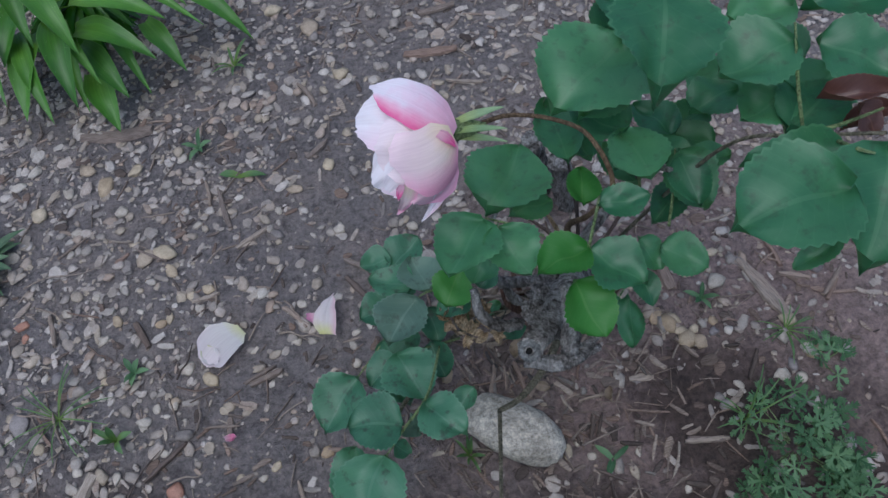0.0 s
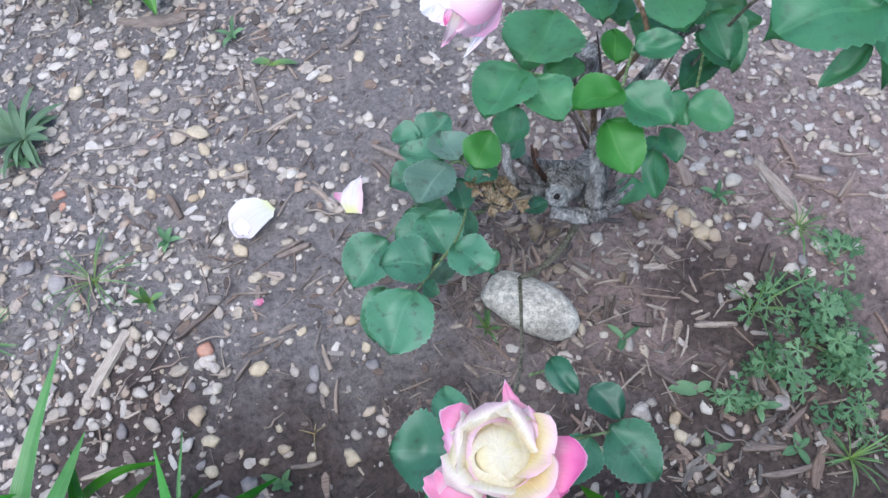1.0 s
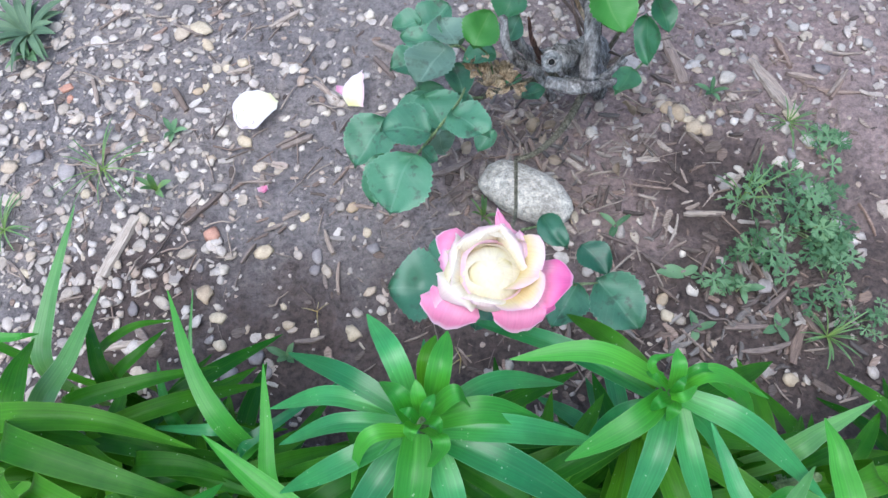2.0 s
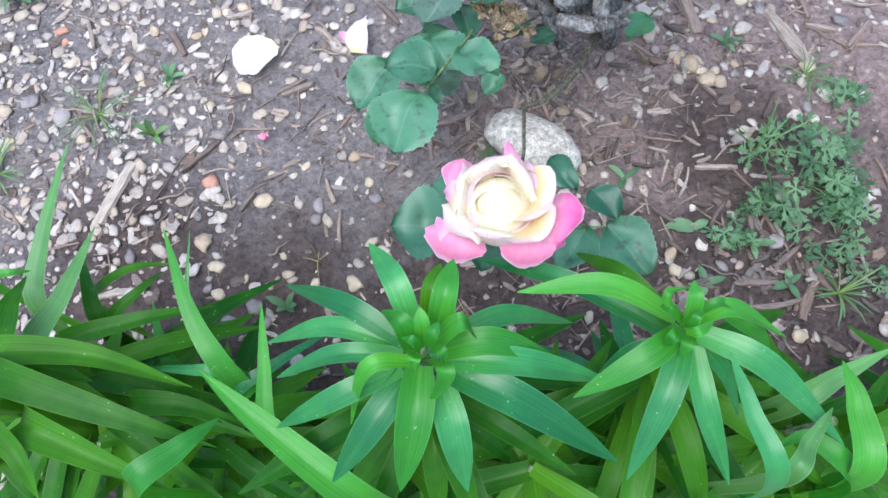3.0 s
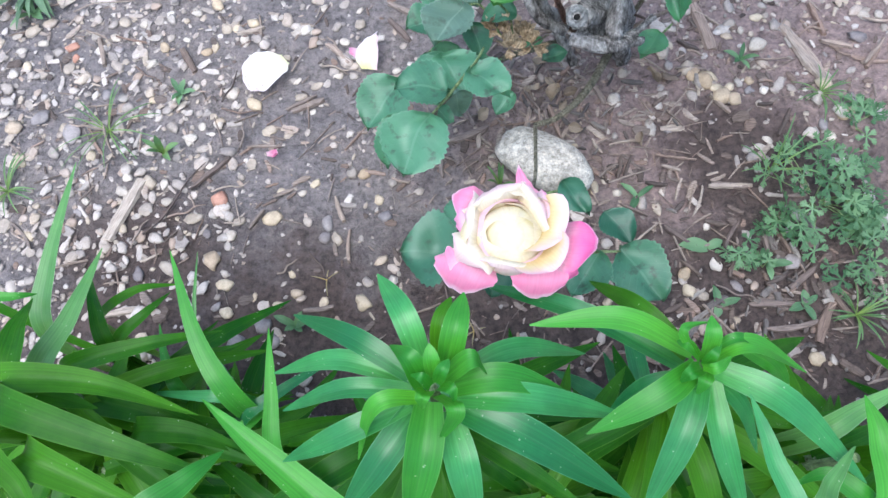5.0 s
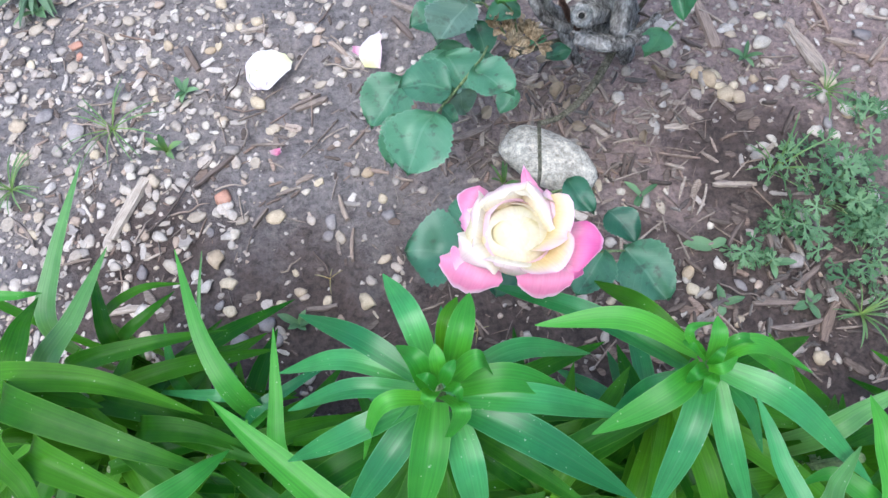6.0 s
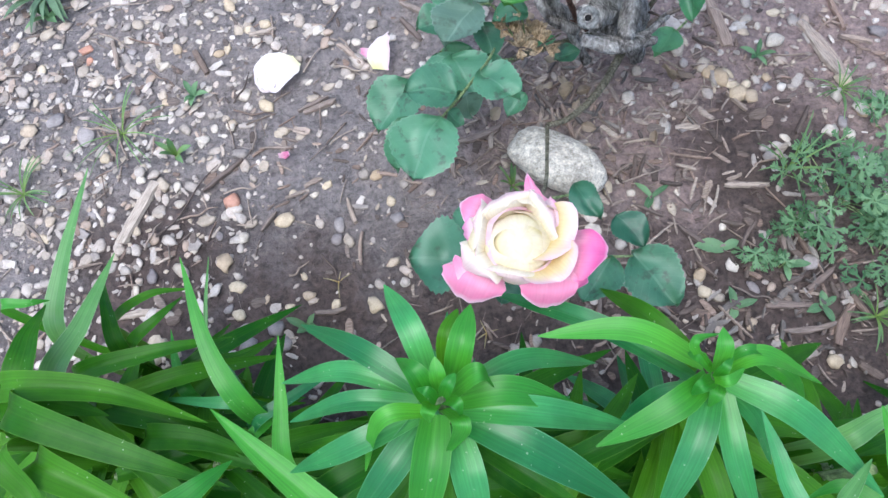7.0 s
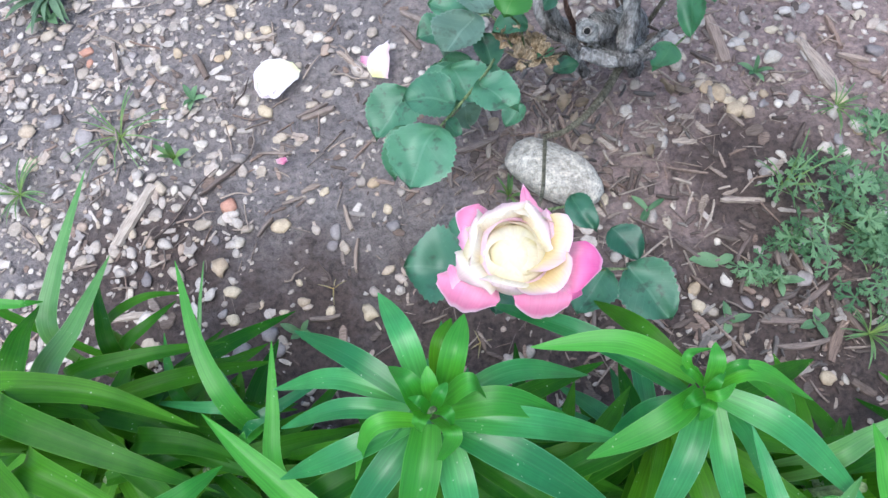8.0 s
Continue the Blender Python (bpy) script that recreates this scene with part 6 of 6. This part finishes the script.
FAR_SPOTS = [
    (0.286, 0.746, 0.024), (0.370, 0.979, 0.021), (-0.198, 0.870, 0.024), (-0.297, 0.786, 0.028),
    (-0.180, 0.735, 0.019), (-0.049, 0.731, 0.018), (0.059, 0.999, 0.023), (0.101, 0.971, 0.025),
    (0.153, 0.649, 0.023), (-0.088, 0.589, 0.023), (-0.182, 0.585, 0.021), (0.036, 0.449, 0.020),
    (-0.226, 0.449, 0.022), (-0.266, 0.431, 0.024), (0.210, 1.101, 0.024), (0.441, 1.023, 0.026),
    (0.735, 0.769, 0.025), (-0.204, 0.497, 0.026),
    (0.419, 1.058, 0.028), (0.164, 1.114, 0.024), (-0.110, 0.772, 0.017), (0.043, 0.674, 0.027),
    (-0.365, 0.763, 0.028), (-0.445, 0.908, 0.031), (-0.386, 0.847, 0.029), (-0.472, 0.880, 0.033),
]
FAR_TAN = [
    (0.047, 1.106, 0.049), (0.088, 0.987, 0.035), (-0.325, 0.843, 0.047), (-0.231, 0.696, 0.043),
    (-0.262, 0.693, 0.038), (-0.223, 0.663, 0.030), (-0.016, 1.165, 0.039), (0.042, 0.795, 0.028),
    (-0.018, 0.765, 0.028), (-0.431, 0.814, 0.038), (-0.359, 0.886, 0.036), (-0.274, 0.864, 0.031),
    (0.476, 0.406, 0.034), (0.656, 0.325, 0.032), (0.638, 0.377, 0.030), (0.495, 0.380, 0.034),
]
n_p = 0
for spots, mat, lab in ((FAR_SPOTS, WHITE_P, "small pale pebble on the soil"), (FAR_TAN, TAN_P, "smooth tan pebble on the soil"), (WHITE_SPOTS, WHITE_P, "smooth white pebble on the soil"), (PALE_SPOTS, WHITE_P, "small pale pebble on the soil"), (TAN_SPOTS, TAN_P, "smooth tan pebble on the soil"),
                        (OCHRE_SPOTS, TAN_P, "ochre-brown pebble on the soil"), (GREY_SPOTS, GREY_P, "flat grey pebble half sunk in the soil")):
    for x, y, size in spots:
        n_p += 1
        pebble(x, y, size, mat, lab, n_p)
for x, y, size in ((-0.227, 0.328, 0.031), (-0.451, 0.622, 0.025), (-0.444, 0.600, 0.017),):
    n_p += 1
    pebble(x, y, size, RED_P, "orange-red chip of brick on the soil", n_p)


# ---- wood chips and twigs that stand out ----
def splinter(length, width, thick, seed, ragged=0.3):
    """A split piece of wood: a bent slab with ragged ends."""
    r = random.Random(seed)
    verts, faces = [], []
    n = 7
    bend = r.uniform(-0.06, 0.06) * length
    for i in range(n):
        v = i / (n - 1)
        x = (v - 0.5) * length
        w = width * 0.5 * (1 - ragged * r.random()) * (r.uniform(0.35, 0.95) if i in (0, n - 1) else (r.uniform(0.75, 1.0) if i in (1, n - 2) else 1.0))
        y = bend * 4 * v * (1 - v)
        t = thick * (0.8 + 0.4 * r.random())
        for q, h in ((-1, 0.15), (-0.75, 1), (0.1, 1.15), (0.8, 0.9), (1, 0.1), (0, -0.2)):
            verts.append((x + r.uniform(-0.03, 0.03) * length * (1 if i in (0, n - 1) else 0.2), y + q * w, h * t))
    for i in range(n - 1):
        for k in range(6):
            faces.append((i * 6 + k, (i + 1) * 6 + k, (i + 1) * 6 + (k + 1) % 6, i * 6 + (k + 1) % 6))
    faces.append(tuple(range(6)))
    faces.append(tuple((n - 1) * 6 + k for k in range(6))[::-1])
    return verts, faces


CHIPS = [
    (-0.362, 0.333, 0.099, 60), (-0.060, 0.287, 0.040, -77),
    (-0.176, 0.290, 0.034, 50), (-0.051, 0.230, 0.046, 83), (-0.099, 0.149, 0.041, 0), (-0.356, 0.181, 0.069, 0),
    (0.625, 0.429, 0.103, -69), (0.676, 0.436, 0.043, -23), (0.490, 0.367, 0.039, -60), (0.662, 0.483, 0.056, -84),
    (0.495, 0.499, 0.088, -84),
    (-0.172, 0.604, 0.042, 6), (-0.401, 0.601, 0.052, -79),
]
CHIPS_B = [
    (-0.238, 0.370, 0.070, 35),     (0.129, 0.375, 0.064, 14), (0.089, 0.336, 0.050, -96), (-0.102, 0.463, 0.049, 21), (0.054, 0.565, 0.051, -58),
    (0.158, 0.328, 0.034, -30), (0.230, 0.410, 0.040, -63), (0.138, 0.397, 0.024, -72),
    (0.469, 0.241, 0.047, -16), (0.385, 0.178, 0.049, -45), (0.334, 0.224, 0.040, -34), (0.332, 0.206, 0.024, -90),
    (0.479, 0.072, 0.057, -8), (0.494, 0.042, 0.066, 0), (0.527, 0.101, 0.046, 30), (0.495, 0.156, 0.041, -97),
    (0.452, 0.170, 0.043, 50), (0.245, 0.101, 0.028, 76),
]
CHIPS_C = [
    (-0.267, 0.562, 0.047, -66),     (0.328, 0.290, 0.034, 69), (0.340, 0.290, 0.034, 63), (0.372, 0.258, 0.029, -16), (0.442, 0.126, 0.028, 60),
    (0.389, 0.132, 0.033, -51), (0.538, 0.039, 0.058, 56), (0.562, 0.067, 0.044, -74), (0.516, 0.152, 0.034, -74),
    (0.493, 0.104, 0.029, 16), (0.417, 0.082, 0.023, -34),
    (0.468, 0.469, 0.034, -40), (0.567, 0.323, 0.046, 54), (0.406, 0.384, 0.024, 30), (0.481, 0.312, 0.024, 14),
    (0.435, 0.417, 0.025, 27), (0.550, 0.356, 0.021, -8), (0.717, 0.403, 0.037, 45),
]
FAR_CHIPS = [
    (-0.307, 0.951, 0.124, -6), (0.023, 0.952, 0.063, -66), (0.295, 0.909, 0.062, -18), (0.252, 0.991, 0.096, -6),
    (-0.094, 0.689, 0.057, 27), (-0.159, 0.790, 0.050, -85), (0.283, 1.093, 0.068, 6), (0.627, 0.428, 0.098, -74),
    (0.470, 0.241, 0.057, -8), (0.254, 0.373, 0.056, -83), (-0.093, 0.458, 0.050, 14), (0.067, 0.598, 0.060, -37),
    (-0.134, 0.756, 0.080, -80), (0.027, 0.831, 0.048, 37), (-0.043, 0.539, 0.051, -54), (0.723, 0.415, 0.055, 41),
]
n_c = 0
for spots, mat, lab, fat in ((FAR_CHIPS, CHIP, "long weathered wood chip on the soil", 0.2), (CHIPS, CHIP, "weathered grey-brown wood chip on the soil", 0.2), (CHIPS_B, CHIP_B, "split brown wood chip on the soil", 0.19), (CHIPS_C, DARK_CHIP, "damp dark bark chip on the soil", 0.24)):
    for x, y, ln, turn in spots:
        n_c += 1
        vs, fs = splinter(ln, max(0.005, ln * fat * (0.7 + 0.6 * (n_c * 37 % 10) / 10)), 0.005, n_c)
        ob = mesh_ob("wood_chip", vs, fs, mat, None, "", None, False)
        ob.matrix_world = pose(x, y, soil_z(x, y) + 0.0015, 0, 0, turn)
        tagged(ob, lab, "wood chip", "wood chips strewn over the bed")

# flat bark pieces lying thick beside the weeds, and pale chips round the foot of the bush
bits = np.random.default_rng(77)
for lab, group, n, cx, cy, sx, sy, lo, hi, fat, mats in (
        ("flat damp piece of bark on dark soil", "bark pieces beside the weeds", 130, 0.49, 0.085, 0.085, 0.055, 0.009, 0.032, 0.36, (BARK_PIECE, DARK_CHIP, BARK_PIECE, DARK_CHIP)),
        ("pale dry wood chip under the rose bush", "wood chips under the rose bush", 120, 0.25, 0.385, 0.075, 0.055, 0.012, 0.036, 0.24, (CHIP, BARK_PIECE, CHIP, CHIP))):
    for k in range(n):
        x, y = bits.normal(cx, sx), max(-0.02, bits.normal(cy, sy))
        ln = lo + (hi - lo) * bits.random() ** 1.6
        vs, fs = splinter(ln, ln * fat * bits.uniform(0.5, 1.3), 0.0035, 300 + n + k)
        ob = mesh_ob("wood_chip", vs, fs, mats[k % 4], None, "", None, False)
        ob.matrix_world = pose(x, y, soil_z(x, y) + 0.002, bits.uniform(-10, 10), bits.uniform(-8, 8), bits.uniform(0, 360))
        tagged(ob, lab, "wood chip", group)

TWIGS = [
    (-0.287, 0.336, 0.132, 50), (-0.340, 0.293, 0.046, 60), (-0.136, 0.212, 0.033, 34),
    (-0.090, 0.204, 0.055, -60), (-0.273, 0.316, 0.055, 7), (-0.210, 0.342, 0.055, 7),
    (-0.328, 0.547, 0.049, -37), (-0.396, 0.625, 0.071, -34), (-0.190, 0.424, 0.045, 77),
    (-0.189, 0.462, 0.063, -18), (-0.421, 0.474, 0.054, -18), (-0.384, 0.689, 0.127, 6),
    (-0.205, 0.506, 0.056, 63),
    (-0.040, 0.546, 0.055, -58), (-0.036, 0.509, 0.067, -21), (-0.058, 0.611, 0.040, 49),
    (-0.101, 0.538, 0.047, 58), (-0.063, 0.402, 0.044, 30), (-0.017, 0.473, 0.033, 49),
    (0.339, 0.275, 0.062, 14), (0.437, 0.090, 0.056, -27), (0.277, 0.147, 0.041, 60),
]
for k, (x, y, ln, turn) in enumerate(TWIGS):
    r = random.Random(k)
    pts = [Vector((ln * (i / 4 - 0.5), ln * 0.06 * r.uniform(-1, 1), 0.004 + 0.003 * r.random())) for i in range(5)]
    ob = tube("twig", pts, [0.0016, 0.0015, 0.0013, 0.001, 0.0006], CHIP if k % 3 else DARK_CHIP, None, "", 6, 0.2, k)
    ob.matrix_world = pose(x, y, soil_z(x, y) + 0.001, 0, 0, turn)
    tagged(ob, "thin dry twig lying on the soil", "twig", "twigs on the bed")


# ---- gravel, bark crumbs and straw, too many to count ----
def thin(x, y):
    """Litter peters out away from the bed."""
    e = max(abs(x - 0.12) - 0.95, abs(y - 0.6) - 0.9, 0.0) + 0.25 * noise.noise((x * 2, y * 2, 9.1))
    return max(0.0, min(1.0, 1 - e / 0.6))


def crowd(x, y):
    """How thickly the gravel lies: a dense drift on one side, bare earth by the rose."""
    d = 0.19 + 0.25 * noise.noise((x * 5, y * 5, 7.7))
    d += 1.15 / (1 + math.exp((x + 0.24 - 0.40 * (y - 0.45)) * 13))
    d += 0.9 * math.exp(-((x - 0.74) / 0.30) ** 2 - ((y - 0.72) / 0.28) ** 2)
    d += 0.55 * math.exp(-((x - 0.35) / 0.14) ** 2 - ((y - 0.64) / 0.28) ** 2)
    d += 0.35 / (1 + math.exp(-(y - 0.66) * 16))
    d *= 1 - 0.85 * math.exp(-((x - 0.43) / 0.10) ** 2 - ((y - 0.28) / 0.11) ** 2)
    d *= 1 - 0.55 * math.exp(-((x - 0.05) / 0.12) ** 2 - ((y - 0.75) / 0.15) ** 2)
    d = d * thin(x, y)
    d *= 1 - 0.75 * math.exp(-((x - 0.55) / 0.2) ** 2 - ((y - 0.06) / 0.14) ** 2)
    return max(0.05 * thin(x, y), d + 0.35 * noise.noise((x * 17, y * 17, 2.2)) * thin(x, y))


def scatter_gravel(n_try, lo, hi, seed, label):
    r = np.random.default_rng(seed)
    vs, fs, off = [], [], 0
    for _ in range(n_try):
        x, y = r.uniform(-1.5, 1.7), r.uniform(-0.8, 2.1)
        if r.random() > crowd(x, y):
            continue
        s = SHAPES[r.integers(24)]
        size = lo + (hi - lo) * r.random() ** 2.6
        a, tip = r.uniform(0, 6.283), r.uniform(-0.3, 0.3)
        ca_, sa_ = math.cos(a), math.sin(a)
        ct, st = math.cos(tip), math.sin(tip)
        v = (s * size) @ np.array([[1, 0, 0], [0, ct, -st], [0, st, ct]]).T @ np.array([[ca_, -sa_, 0], [sa_, ca_, 0], [0, 0, 1]]).T
        v = v + np.array([x, y, soil_z(x, y) - v[:, 2].min() * r.uniform(0.2, 0.9)])
        vs.append(v)
        fs.append(ICO_F + off)
        off += len(v)
    ob = mesh_ob("gravel", np.concatenate(vs), [tuple(f) for f in np.concatenate(fs)], MIX_P)
    tagged(ob, label, "gravel", kind="stuff")


scatter_gravel(30000, 0.0055, 0.0185, 11, "mixed white, tan and brown river gravel")
scatter_gravel(32000, 0.0025, 0.008, 12, "fine grit of mixed colours in the soil")


def mulch(x, y, damp=True):
    d = 0.22 + 0.35 * noise.noise((x * 6, y * 6, 3.3))
    d += (0.9 if damp else -0.1) * math.exp(-((x - 0.58) / 0.16) ** 2 - ((y - 0.06) / 0.12) ** 2)
    d += (0.35 if damp else 1.5) * math.exp(-((x - 0.26) / 0.17) ** 2 - ((y - 0.33) / 0.17) ** 2)
    d += 0.6 * math.exp(-((x - 0.35) / 0.3) ** 2 - ((y - 0.02) / 0.1) ** 2)
    return max(0.04, d) * thin(x, y)


def scatter_chips(name, n_try, lo, hi, fat, mat, seed, label, category="mulch"):
    r = np.random.default_rng(seed)
    vs, fs, off = [], [], 0
    kinds = [splinter(1.0, fat * f, 0.07, 40 + k) for k, f in enumerate((0.6, 0.9, 1.2, 1.6, 0.8, 2.0))]
    for _ in range(n_try):
        x, y = r.uniform(-1.5, 1.7), r.uniform(-0.8, 2.1)
        if r.random() > (crowd(x, y) if mat is MIX_P else mulch(x, y, mat is DARK_CHIP)):
            continue
        v, f = kinds[r.integers(6)]
        m = pose(x, y, soil_z(x, y) + 0.0015, r.uniform(-12, 12), r.uniform(-8, 8), r.uniform(0, 360))
        size = lo + (hi - lo) * r.random() ** 2
        vs += [m @ (Vector(p) * size) for p in v]
        fs += [tuple(i + off for i in q) for q in f]
        off += len(v)
    ob = mesh_ob(name, vs, fs, mat, None, "", None, False)
    tagged(ob, label, category, kind="stuff")


scatter_chips("mulch", 15000, 0.008, 0.034, 0.2, CHIP, 21, "scattered weathered wood chips")
scatter_chips("bark_crumbs", 33000, 0.005, 0.024, 0.4, DARK_CHIP, 22, "dark damp bark crumbs")
scatter_chips("straw", 14000, 0.012, 0.055, 0.055, CHIP, 23, "thin dry straw and stalks")
scatter_chips("stone_flakes", 11000, 0.008, 0.026, 0.5, MIX_P, 24, "angular grey and brown stone flakes", "gravel")
